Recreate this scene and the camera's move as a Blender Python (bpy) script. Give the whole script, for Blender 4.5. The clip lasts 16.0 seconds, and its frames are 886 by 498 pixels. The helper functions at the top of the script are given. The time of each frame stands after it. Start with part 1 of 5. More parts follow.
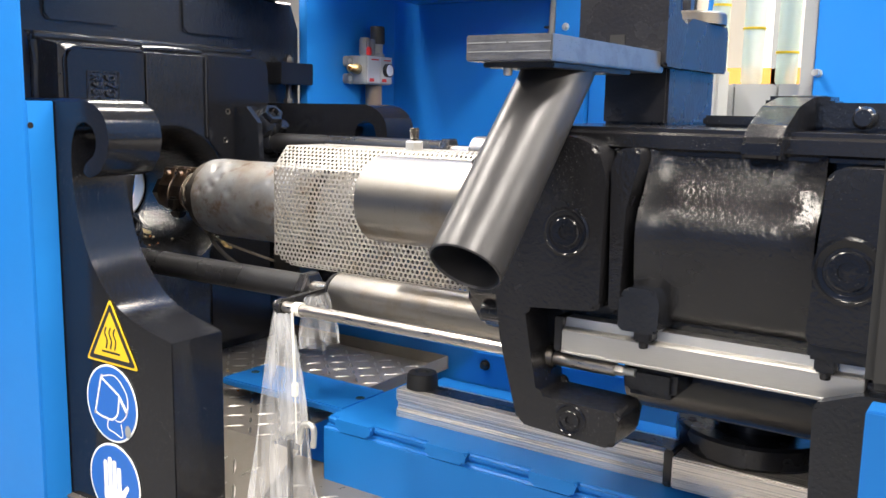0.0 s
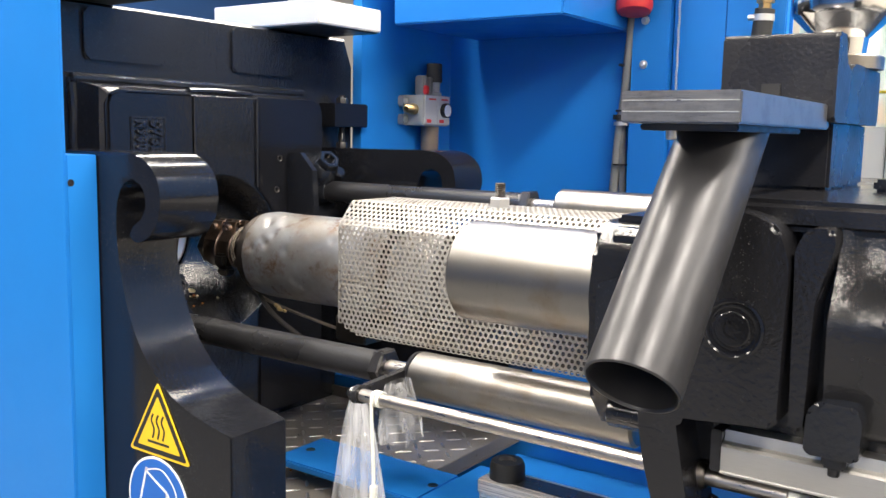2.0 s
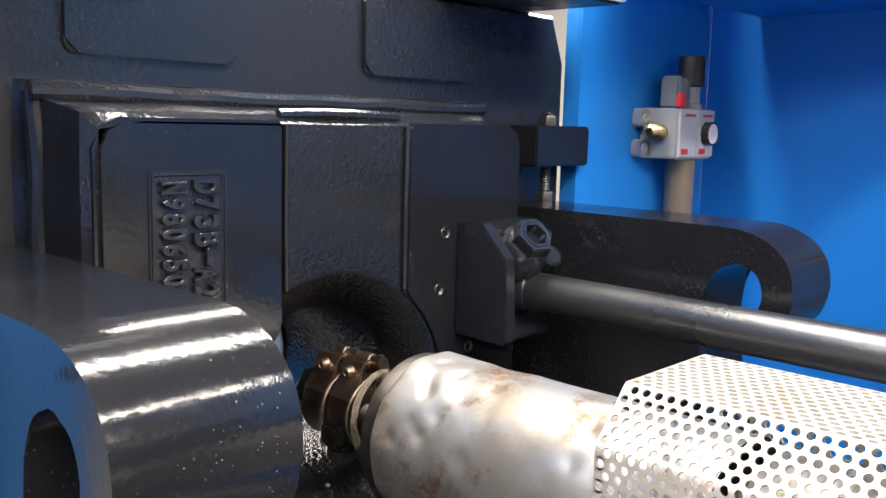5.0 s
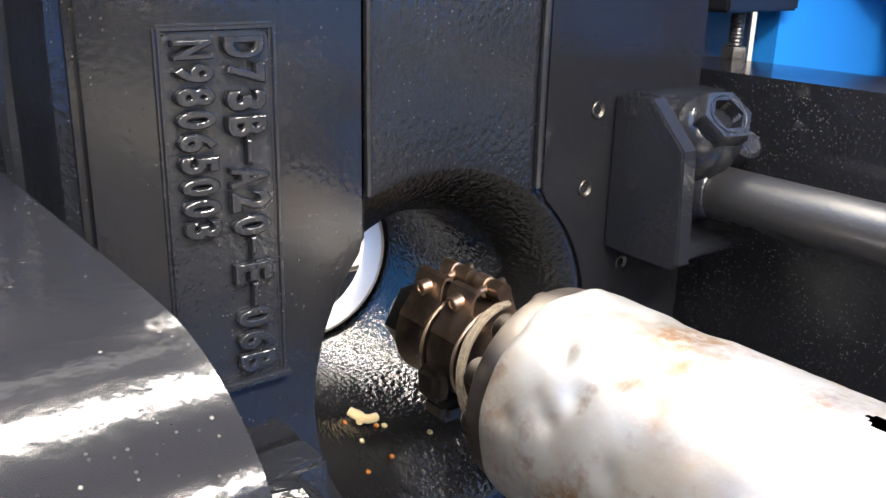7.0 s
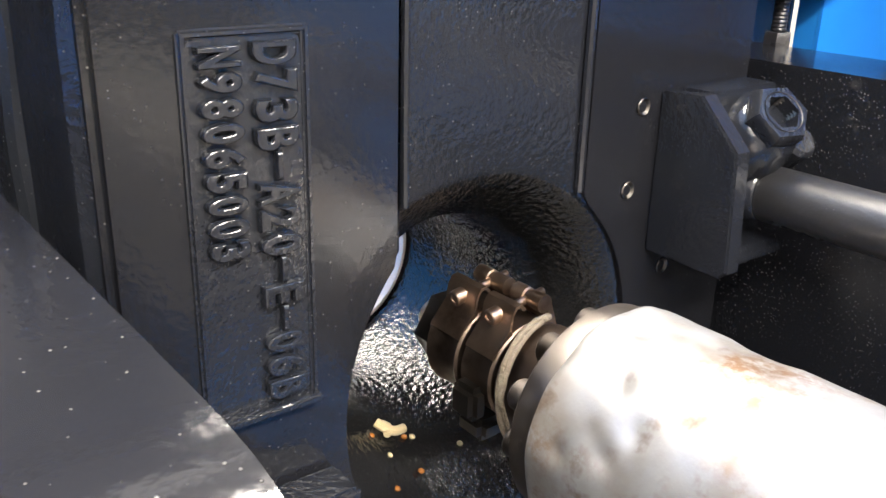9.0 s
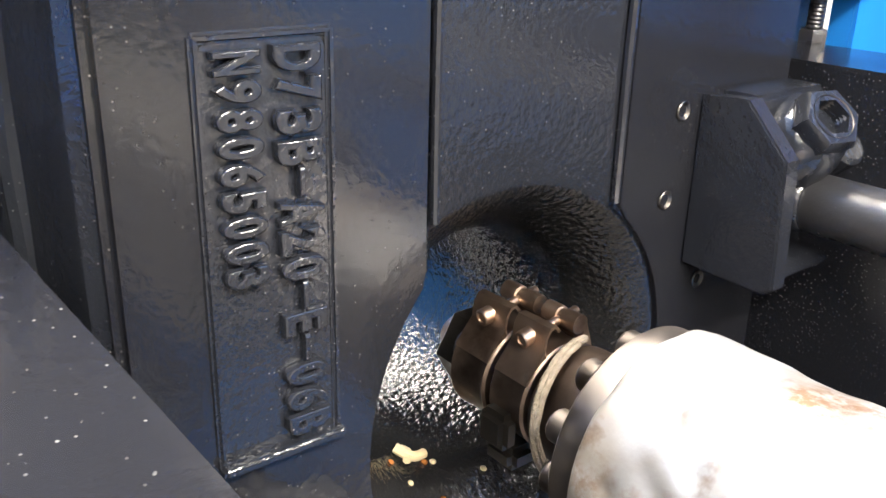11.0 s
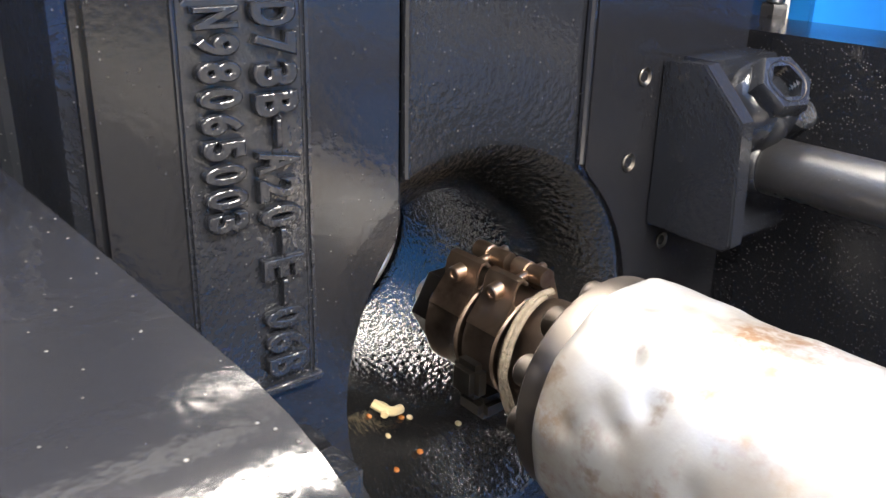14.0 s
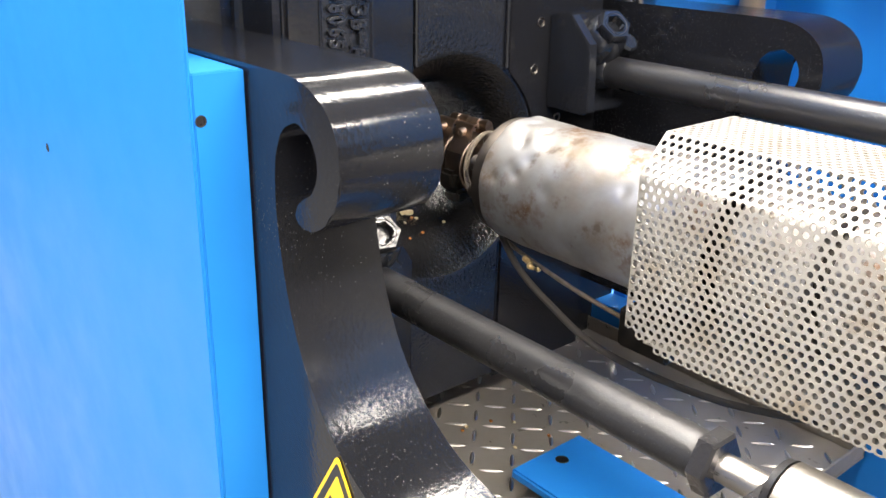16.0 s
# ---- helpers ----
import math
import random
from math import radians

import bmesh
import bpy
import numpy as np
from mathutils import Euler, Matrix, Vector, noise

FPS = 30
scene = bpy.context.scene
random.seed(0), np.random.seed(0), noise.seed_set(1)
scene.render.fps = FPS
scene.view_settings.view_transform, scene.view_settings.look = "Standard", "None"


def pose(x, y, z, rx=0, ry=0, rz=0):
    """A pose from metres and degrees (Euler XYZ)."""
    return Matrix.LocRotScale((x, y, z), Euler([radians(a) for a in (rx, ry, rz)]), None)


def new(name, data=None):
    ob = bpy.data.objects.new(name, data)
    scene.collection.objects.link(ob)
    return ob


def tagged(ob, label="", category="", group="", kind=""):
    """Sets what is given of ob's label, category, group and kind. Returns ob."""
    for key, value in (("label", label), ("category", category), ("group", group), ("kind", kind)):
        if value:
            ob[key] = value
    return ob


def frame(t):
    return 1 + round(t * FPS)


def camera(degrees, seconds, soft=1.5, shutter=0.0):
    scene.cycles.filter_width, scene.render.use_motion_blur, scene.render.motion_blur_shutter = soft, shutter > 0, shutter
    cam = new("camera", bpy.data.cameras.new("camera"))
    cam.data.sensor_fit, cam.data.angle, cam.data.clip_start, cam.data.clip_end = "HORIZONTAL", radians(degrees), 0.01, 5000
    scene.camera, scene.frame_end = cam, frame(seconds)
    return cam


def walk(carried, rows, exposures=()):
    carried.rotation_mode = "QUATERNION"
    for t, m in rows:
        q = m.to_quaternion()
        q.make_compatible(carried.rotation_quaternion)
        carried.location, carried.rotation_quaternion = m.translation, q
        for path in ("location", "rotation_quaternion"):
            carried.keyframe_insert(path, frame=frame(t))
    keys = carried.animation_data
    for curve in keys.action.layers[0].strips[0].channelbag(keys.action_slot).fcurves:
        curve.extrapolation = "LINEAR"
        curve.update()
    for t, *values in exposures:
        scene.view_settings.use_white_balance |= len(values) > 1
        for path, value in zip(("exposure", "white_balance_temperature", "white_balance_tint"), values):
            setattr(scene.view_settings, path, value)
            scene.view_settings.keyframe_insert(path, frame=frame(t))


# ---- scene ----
cam = camera(52.8, 16.0)
METRES, EYE, TILT, LEAN, TURN = 1.8, 1.35, 0.0, 0.0, 33.6
ROWS = [
    (0.0, 0.0, 0.0, 0.0, 0.18, -9.08, -1.1),
    (0.5, -0.0004, 0.0011, 0.005, 1.23, -7.86, -1.11),
    (1.0, -0.0015, 0.0121, 0.005, 1.33, -7.6, -1.11),
    (1.5, -0.0229, 0.0429, 0.0074, 1.33, -7.48, -1.07),
    (2.0, -0.0522, 0.0894, 0.0161, 1.28, -7.35, -1.13),
    (2.5, -0.0775, 0.1417, 0.0274, 1.33, -7.25, -1.09),
    (3.0, -0.0937, 0.2053, 0.028, 1.31, -7.12, -1.16),
    (3.5, -0.1069, 0.2802, 0.0434, 1.34, -7.07, -1.17),
    (4.0, -0.1293, 0.3501, 0.0491, 3.25, -6.9, -1.26),
    (6.5, -0.1576, 0.5922, 0.0435, 19.34, -14.05, -1.31),
    (7.0, -0.1718, 0.5985, 0.0446, 19.04, -18.61, -1.36),
    (7.5, -0.1768, 0.6004, 0.0504, 19.04, -20.34, -1.38),
    (8.0, -0.1813, 0.6036, 0.0538, 19.02, -20.88, -1.42),
    (8.5, -0.1835, 0.6095, 0.052, 18.96, -20.99, -1.45),
    (9.0, -0.1917, 0.6164, 0.0522, 18.84, -21.0, -1.43),
    (9.5, -0.2034, 0.6254, 0.051, 18.76, -21.04, -1.44),
    (12.0, -0.2089, 0.6351, 0.0515, 17.85, -21.69, -1.48),
    (12.5, -0.2076, 0.6335, 0.0525, 17.67, -21.71, -1.49),
    (13.0, -0.2076, 0.6324, 0.0522, 17.53, -21.68, -1.46),
    (13.5, -0.2036, 0.6271, 0.0492, 17.49, -21.69, -1.5),
    (14.0, -0.1996, 0.6194, 0.045, 17.36, -21.67, -1.45),
    (14.5, -0.1923, 0.5946, 0.0479, 17.22, -21.66, -1.37),
    (15.0, -0.1759, 0.5383, 0.053, 17.11, -21.72, -1.38),
    (15.5, -0.1525, 0.4536, 0.061, 16.69, -21.63, -1.27),
    (16.0, -0.1227, 0.3603, 0.0578, 16.35, -21.14, -1.16),
]
EXPOSURES = [(0.0, 0.1), (1.5, 0.05), (2.5, -0.05), (4.0, 0.05), (5.2, 0.5), (6.5, 1.15), (8.0, 0.85), (9.5, 1.25), (12.0, 1.52), (13.5, 1.42), (14.5, 0.85), (15.5, 0.68), (16.0, 0.58)]
walk(cam, [(t, pose(0, 0, EYE, TILT, LEAN, TURN) @ pose(METRES * x, METRES * y, METRES * z, 90 + pitch, roll, yaw)) for t, x, y, z, yaw, pitch, roll in ROWS], EXPOSURES)

# ---- light ----
world = bpy.data.worlds.new("hall_air")
scene.world = world
world.use_nodes = True
world.node_tree.nodes["Background"].inputs["Color"].default_value = (0.75, 0.82, 0.9, 1)
world.node_tree.nodes["Background"].inputs["Strength"].default_value = 0.25


def strip_lamp(x, y, z, sx, sy, watts):
    d = bpy.data.lights.new("tube_or_fill", "AREA")
    d.shape, d.size, d.size_y, d.energy = "RECTANGLE", sx, sy, watts
    d.color = (1.0, 0.92, 0.82)
    o = new("tube_or_fill", d)
    o.location = (x, y, z)
    return o


# rows of ceiling tubes, running across the machine
# the two at y -4.2 are unseen fill, added to brighten the front faces
for lx, ly, length, w in ((-4.0, 1.7, 6.2, 400), (-1.6, 1.7, 6.2, 400), (0.8, 1.7, 6.2, 400), (3.2, 1.7, 6.2, 400), (-0.6, -4.2, 4.0, 190), (2.6, -4.2, 4.0, 120)):
    strip_lamp(lx, ly, 3.4, 0.36, length, w)


# ---- materials ----
def mat(name, base, rough=0.5, metal=0.0, **kw):
    m = bpy.data.materials.new(name)
    m.use_nodes = True
    nt = m.node_tree
    b = nt.nodes["Principled BSDF"]
    b.inputs["Base Color"].default_value = (*base, 1)
    b.inputs["Roughness"].default_value = rough
    b.inputs["Metallic"].default_value = metal
    for k, v in kw.items():
        b.inputs[k.replace("_", " ")].default_value = v
    return m


def node(m, kind, **kw):
    n = m.node_tree.nodes.new(kind)
    for k, v in kw.items():
        if k in n.inputs:
            n.inputs[k].default_value = v
    return n


def link(m, a, b):
    m.node_tree.links.new(a, b)


def coords(m, scale=(1, 1, 1)):
    g = node(m, "ShaderNodeNewGeometry")
    mp = node(m, "ShaderNodeMapping")
    mp.inputs["Scale"].default_value = scale
    link(m, g.outputs["Position"], mp.inputs["Vector"])
    return mp.outputs["Vector"]


def noise_tex(m, scale, detail=4, rough=0.55, stretch=(1, 1, 1)):
    n = node(m, "ShaderNodeTexNoise", Scale=scale, Detail=detail, Roughness=rough)
    link(m, coords(m, stretch), n.inputs["Vector"])
    return n.outputs["Fac"]


def ramp(m, src, stops):
    r = node(m, "ShaderNodeValToRGB")
    e = r.color_ramp.elements
    while len(e) < len(stops):
        e.new(0.5)
    for el, (p, c) in zip(e, stops):
        el.position = p
        el.color = (*c, 1) if not isinstance(c, (int, float)) else (c, c, c, 1)
    link(m, src, r.inputs["Fac"])
    return r.outputs["Color"]


def bsdf(m):
    return m.node_tree.nodes["Principled BSDF"]


def bump(m, src, strength, dist=0.002, chain=None):
    b = node(m, "ShaderNodeBump", Strength=strength, Distance=dist)
    link(m, src, b.inputs["Height"])
    if chain:
        link(m, chain, b.inputs["Normal"])
    link(m, b.outputs["Normal"], bsdf(m).inputs["Normal"])
    return b.outputs["Normal"]


def mix(m, fac, a, b):
    n = m.node_tree.nodes.new("ShaderNodeMix")
    n.data_type = "RGBA"
    for k, v in ((0, fac), (6, a), (7, b)):
        if hasattr(v, "links"):
            link(m, v, n.inputs[k])
        elif k == 0:
            n.inputs[0].default_value = v
        else:
            n.inputs[k].default_value = (*v, 1)
    return n.outputs[2]


def black_paint(name, base, rough, peel, lumps, dust=0.5, gloss=0.5):
    m = mat(name, base, rough)
    bsdf(m).inputs["Specular IOR Level"].default_value = gloss
    n1 = bump(m, noise_tex(m, 240, 2, 0.5), peel, 0.0035)
    bump(m, noise_tex(m, 30, 3, 0.5), lumps, 0.012, n1)
    # settled dust specks and greasy patches
    v = node(m, "ShaderNodeTexVoronoi", Scale=430.0)
    link(m, coords(m), v.inputs["Vector"])
    spot = ramp(m, v.outputs["Distance"], [(0.0, 1.0), (0.08, 0.9), (0.2, 0.0)])
    gate = ramp(m, noise_tex(m, 9, 3), [(0.56 - 0.16 * dust, 0.0), (0.76 - 0.1 * dust, 0.9)])
    sel = ramp(m, v.outputs["Color"], [(0.0, 0.0), (0.62, 0.0), (0.8, 1.0)])
    a = node(m, "ShaderNodeMath")
    a.operation = "MULTIPLY"
    link(m, spot, a.inputs[0]), link(m, gate, a.inputs[1])
    a2 = node(m, "ShaderNodeMath")
    a2.operation = "MULTIPLY"
    link(m, a.outputs[0], a2.inputs[0]), link(m, sel, a2.inputs[1])
    # larger flecks of lint and grit, sparse
    v2 = node(m, "ShaderNodeTexVoronoi", Scale=300.0)
    link(m, coords(m), v2.inputs["Vector"])
    a3 = node(m, "ShaderNodeMath")
    a3.operation = "MULTIPLY"
    link(m, ramp(m, v2.outputs["Distance"], [(0.0, dust), (0.08, 0.4 * dust), (0.16, 0.0)]), a3.inputs[0])
    link(m, ramp(m, v2.outputs["Color"], [(0.0, 0.0), (0.72, 0.0), (0.86, 0.8)]), a3.inputs[1])
    a4 = node(m, "ShaderNodeMath")
    a4.operation = "MAXIMUM"
    link(m, a2.outputs[0], a4.inputs[0]), link(m, a3.outputs[0], a4.inputs[1])
    col = mix(m, noise_tex(m, 6, 4), base, tuple(c * 1.5 + 0.002 for c in base))
    link(m, mix(m, a4.outputs[0], col, (0.32, 0.31, 0.29)), bsdf(m).inputs["Base Color"])
    rr = ramp(m, noise_tex(m, 14, 5), [(0.3, rough * 0.75), (0.7, rough * 1.35)])
    link(m, rr, bsdf(m).inputs["Roughness"])
    return m


CAST = black_paint("cast_black_paint", (0.0095, 0.0106, 0.014), 0.13, 0.17, 0.007, 1.0)
WET = black_paint("oily_cast_black", (0.006, 0.006, 0.0065), 0.13, 0.42, 0.03, 0.5)
PEEL = black_paint("leathery_black_paint", (0.009, 0.009, 0.0105), 0.22, 0.15, 0.004, 0.3)
PLATE = black_paint("smooth_black_paint", (0.007, 0.0074, 0.0095), 0.14, 0.05, 0.006, 0.9, 0.42)
SATIN = black_paint("satin_black_paint", (0.012, 0.012, 0.014), 0.26, 0.12, 0.02, 0.5)
ROUGHCAST = black_paint("rough_cast_black_paint", (0.0115, 0.013, 0.0165), 0.17, 0.16, 0.04, 0.8)
SLEEVE = black_paint("rod_sleeve_paint", (0.016, 0.016, 0.0175), 0.3, 0.08, 0.006, 0.9, 0.7)


def blue_paint(name, base):
    m = mat(name, base, 0.32)
    bsdf(m).inputs["Specular IOR Level"].default_value = 0.32
    link(m, mix(m, noise_tex(m, 5, 4), base, tuple(c * 0.9 for c in base)), bsdf(m).inputs["Base Color"])
    bump(m, noise_tex(m, 330, 2), 0.05, 0.0004)
    link(m, ramp(m, noise_tex(m, 11, 5), [(0.3, 0.32), (0.7, 0.46)]), bsdf(m).inputs["Roughness"])
    return m


BLUE = blue_paint("blue_powder_coat", (0.014, 0.19, 0.6))


def brushed(name, base, rough, stretch, streak=0.25, stain_tint=None):
    m = mat(name, base, rough, 1.0)
    s = noise_tex(m, 60, 6, 0.7, stretch)
    col = mix(m, s, tuple(c * (1 - streak) for c in base), base)
    if stain_tint:
        col = mix(m, ramp(m, noise_tex(m, 22, 6, 0.65), [(0.5, 0.0), (0.72, 0.75)]), col, stain_tint)
    link(m, col, bsdf(m).inputs["Base Color"])
    link(m, ramp(m, s, [(0.3, rough * 0.7), (0.7, rough * 1.3)]), bsdf(m).inputs["Roughness"])
    bump(m, s, 0.06, 0.0005)
    return m


# the brown blotches on turned steel are brownish reflections put into its colour
STEEL = brushed("turned_steel", (0.29, 0.275, 0.255), 0.36, (40, 1, 1), 0.1, (0.22, 0.17, 0.125))
ROD_STEEL = brushed("ground_rod_steel", (0.52, 0.49, 0.46), 0.32, (1, 8, 8), 0.12)
RAIL_STEEL = brushed("rail_steel", (0.78, 0.73, 0.66), 0.28, (0.04, 14, 14), 0.07)
bsdf(RAIL_STEEL).inputs["Metallic"].default_value = 0.55
PERF = brushed("perforated_sheet_steel", (0.48, 0.46, 0.42), 0.5, (1, 1, 1), 0.12, (0.33, 0.27, 0.2))
bsdf(PERF).inputs["Metallic"].default_value = 0.45
JACKET = brushed("dented_foil_jacket", (0.74, 0.72, 0.7), 0.42, (1, 1, 1), 0.1)
bsdf(JACKET).inputs["Metallic"].default_value = 0.72
jn = bump(JACKET, noise_tex(JACKET, 34, 3), 0.12, 0.003)
jn = bump(JACKET, noise_tex(JACKET, 120, 4), 0.18, 0.0012, jn)
# heat-browned blotches, rusty freckles and dark scorch spots over dull foil
jf = ramp(JACKET, noise_tex(JACKET, 12, 4, 0.6), [(0.47, 0.0), (0.72, 0.9)])
jc = mix(JACKET, jf, (0.4, 0.402, 0.408), (0.3, 0.245, 0.18))
jg = node(JACKET, "ShaderNodeMath")
jg.operation = "MULTIPLY"
link(JACKET, ramp(JACKET, noise_tex(JACKET, 15, 5, 0.6), [(0.5, 0.0), (0.64, 1.0)]), jg.inputs[0])
link(JACKET, ramp(JACKET, noise_tex(JACKET, 110, 5, 0.7), [(0.4, 0.0), (0.56, 0.9)]), jg.inputs[1])
jc = mix(JACKET, jg.outputs[0], jc, (0.2, 0.11, 0.055))
link(JACKET, mix(JACKET, ramp(JACKET, noise_tex(JACKET, 40, 4, 0.6), [(0.6, 0.0), (0.7, 0.65)]), jc, (0.15, 0.095, 0.06)), bsdf(JACKET).inputs["Base Color"])
CHECKER = brushed("chequer_plate_steel", (0.3, 0.275, 0.245), 0.36, (1, 1, 1), 0.3, (0.26, 0.22, 0.18))
bsdf(CHECKER).inputs["Metallic"].default_value = 0.4
BRONZE = brushed("heat_tinted_bands", (0.21, 0.16, 0.13), 0.4, (1, 1, 1), 0.65, (0.025, 0.017, 0.013))
COPPER = brushed("coppery_clamp_strip", (0.46, 0.34, 0.26), 0.38, (1, 1, 1), 0.4, (0.09, 0.05, 0.032))
DARKSTEEL = brushed("oily_dark_steel", (0.12, 0.11, 0.1), 0.4, (1, 1, 1), 0.4)
ZINC = brushed("zinc_plated", (0.62, 0.62, 0.6), 0.38, (1, 1, 1), 0.15)
bsdf(ZINC).inputs["Metallic"].default_value = 0.7
BRASS = mat("brass", (0.6, 0.42, 0.2), 0.3, 1.0)
RUBBER = mat("black_rubber", (0.015, 0.015, 0.015), 0.6)
WHITE = mat("white_enamel", (0.8, 0.79, 0.76), 0.35)
ALU = brushed("anodised_aluminium", (0.62, 0.61, 0.58), 0.5, (1, 30, 30), 0.05)
CREAM = mat("cream_wall_paint", (0.58, 0.54, 0.47), 0.7)
GREY = mat("grey_plastic", (0.3, 0.31, 0.31), 0.45)
CABLE = mat("grey_cable_sheath", (0.2, 0.205, 0.2), 0.5)
RED = mat("red_plastic", (0.6, 0.03, 0.03), 0.35)
YELLOW = mat("yellow_vinyl", (0.85, 0.55, 0.02), 0.4)
SIGNBLUE = mat("sign_blue_vinyl", (0.02, 0.13, 0.5), 0.4)
SIGNWHITE = mat("sign_white_vinyl", (0.85, 0.86, 0.86), 0.4)
SIGNBLACK = mat("sign_black_print", (0.02, 0.02, 0.02), 0.4)
CONCRETE = mat("hall_floor_coating", (0.16, 0.16, 0.16), 0.5)
# for unseen walls: a blue chosen for what the black paint reflects
REFLECT_BLUE = mat("reflected_wall_blue", (0.025, 0.1, 0.3), 0.6)
ORANGE = mat("orange_rack_paint", (0.7, 0.27, 0.05), 0.5)


# ---- builders ----
def thing(name, base, label="", category="", group="", kind=""):
    o = new(name)
    o.location = base
    o.empty_display_size = 0.02
    return tagged(o, label, category, group, kind)


def world_base(o):
    p = Vector((0, 0, 0))
    while o:
        p += o.location
        o = o.parent
    return p


def part(name, bm, material, parent=None, label="", smooth=True):
    bmesh.ops.recalc_face_normals(bm, faces=bm.faces)
    me = bpy.data.meshes.new(name)
    if parent:
        bmesh.ops.translate(bm, verts=bm.verts, vec=-world_base(parent))
    bm.to_mesh(me)
    bm.free()
    if smooth:
        for p in me.polygons:
            p.use_smooth = True
        me.set_sharp_from_angle(angle=radians(32))
    me.materials.append(material)
    o = new(name, me)
    if parent:
        o.parent = parent
    return tagged(o, label)


def box(x0, x1, y0, y1, z0, z1, bevel=0.0, bm=None, seg=2):
    bm = bm or bmesh.new()
    r = bmesh.ops.create_cube(bm, size=1)
    for v in r["verts"]:
        v.co = Vector(((x0 + x1) / 2 + v.co.x * (x1 - x0), (y0 + y1) / 2 + v.co.y * (y1 - y0), (z0 + z1) / 2 + v.co.z * (z1 - z0)))
    if bevel:
        es = list({e for v in r["verts"] for e in v.link_edges})
        bmesh.ops.bevel(bm, geom=es, offset=bevel, segments=seg, affect="EDGES", clamp_overlap=True)
    return bm


def frame_of(a, b):
    a, b = Vector(a), Vector(b)
    return Matrix.Translation(a) @ (b - a).to_track_quat("Z", "Y").to_matrix().to_4x4(), (b - a).length


def lathe(a, b, prof, n=32, bm=None, caps=True):
    """Turned body along a to b: prof is a row of (distance from a, radius)."""
    bm = bm or bmesh.new()
    m, _ = frame_of(a, b)
    rings = []
    for d, r in prof:
        rings.append([bm.verts.new(m @ Vector((r * math.cos(2 * math.pi * i / n), r * math.sin(2 * math.pi * i / n), d))) for i in range(n)])
    for p, q in zip(rings, rings[1:]):
        for i in range(n):
            bm.faces.new((p[i], p[(i + 1) % n], q[(i + 1) % n], q[i]))
    if caps:
        bm.faces.new(rings[0]), bm.faces.new(rings[-1])
    return bm


def rod(a, b, r, n=24, bm=None, edge=0.0):
    L = (Vector(b) - Vector(a)).length
    prof = [(0, r - edge), (edge, r), (L - edge, r), (L, r - edge)] if edge else [(0, r), (L, r)]
    return lathe(a, b, prof, n, bm)


def tube(a, b, r, ri, n=40, bm=None):
    L = (Vector(b) - Vector(a)).length
    e = min(0.001, (r - ri) / 3)
    return lathe(a, b, [(0.002, ri), (0, ri + e), (0, r - e), (e, r), (L - e, r), (L, r - e), (L, ri + e), (L - 0.002, ri), (0.002, ri)], n, bm, caps=False)


def extrude(profile, axis, c0, c1, bevel=0.0, bm=None, seg=2):
    """A flat outline, pushed along x, y or z from c0 to c1."""
    bm = bm or bmesh.new()

    def put(p, c):
        return Vector((c, p[0], p[1])) if axis == "x" else Vector((p[0], c, p[1])) if axis == "y" else Vector((p[0], p[1], c))
    a = [bm.verts.new(put(p, c0)) for p in profile]
    b = [bm.verts.new(put(p, c1)) for p in profile]
    f0, f1 = bm.faces.new(a), bm.faces.new(b)
    n = len(a)
    for i in range(n):
        bm.faces.new((a[i], a[(i + 1) % n], b[(i + 1) % n], b[i]))
    if bevel:
        es = list(set(f0.edges) | set(f1.edges))
        bmesh.ops.bevel(bm, geom=es, offset=bevel, segments=seg, affect="EDGES", clamp_overlap=True)
    return bm


def smooth_line(pts, per=4):
    """Catmull-Rom points through an open row of points."""
    pts = [Vector(p) for p in pts]
    out = []
    for i in range(len(pts) - 1):
        p0, p1, p2, p3 = pts[max(i - 1, 0)], pts[i], pts[i + 1], pts[min(i + 2, len(pts) - 1)]
        for k in range(per):
            t = k / per
            out.append(0.5 * (2 * p1 + (p2 - p0) * t + (2 * p0 - 5 * p1 + 4 * p2 - p3) * t * t + (3 * p1 - p0 - 3 * p2 + p3) * t ** 3))
    return out + [pts[-1]]


def rounded(pts, r, seg=4):
    """Closed outline with every corner rounded."""
    pts = [Vector(p) for p in pts]
    out = []
    for i, p in enumerate(pts):
        a, b = (pts[i - 1] - p), (pts[(i + 1) % len(pts)] - p)
        d = min(r, a.length * 0.45, b.length * 0.45)
        s, e = p + a.normalized() * d, p + b.normalized() * d
        for k in range(seg + 1):
            t = k / seg
            out.append(s * (1 - t) ** 2 + p * 2 * t * (1 - t) + e * t * t)
    return out


def hose(pts, r, n=12, per=6, bm=None):
    """A round cable or hose along a smooth line."""
    bm = bm or bmesh.new()
    line = smooth_line(pts, per)
    rings, up = [], Vector((0.3, 0.2, 0.93))
    for i, p in enumerate(line):
        t = (line[min(i + 1, len(line) - 1)] - line[max(i - 1, 0)]).normalized()
        u = t.cross(up).normalized()
        w = t.cross(u)
        rings.append([bm.verts.new(p + r * (math.cos(2 * math.pi * k / n) * u + math.sin(2 * math.pi * k / n) * w)) for k in range(n)])
    for p, q in zip(rings, rings[1:]):
        for k in range(n):
            bm.faces.new((p[k], p[(k + 1) % n], q[(k + 1) % n], q[k]))
    bm.faces.new(rings[0]), bm.faces.new(rings[-1])
    return bm


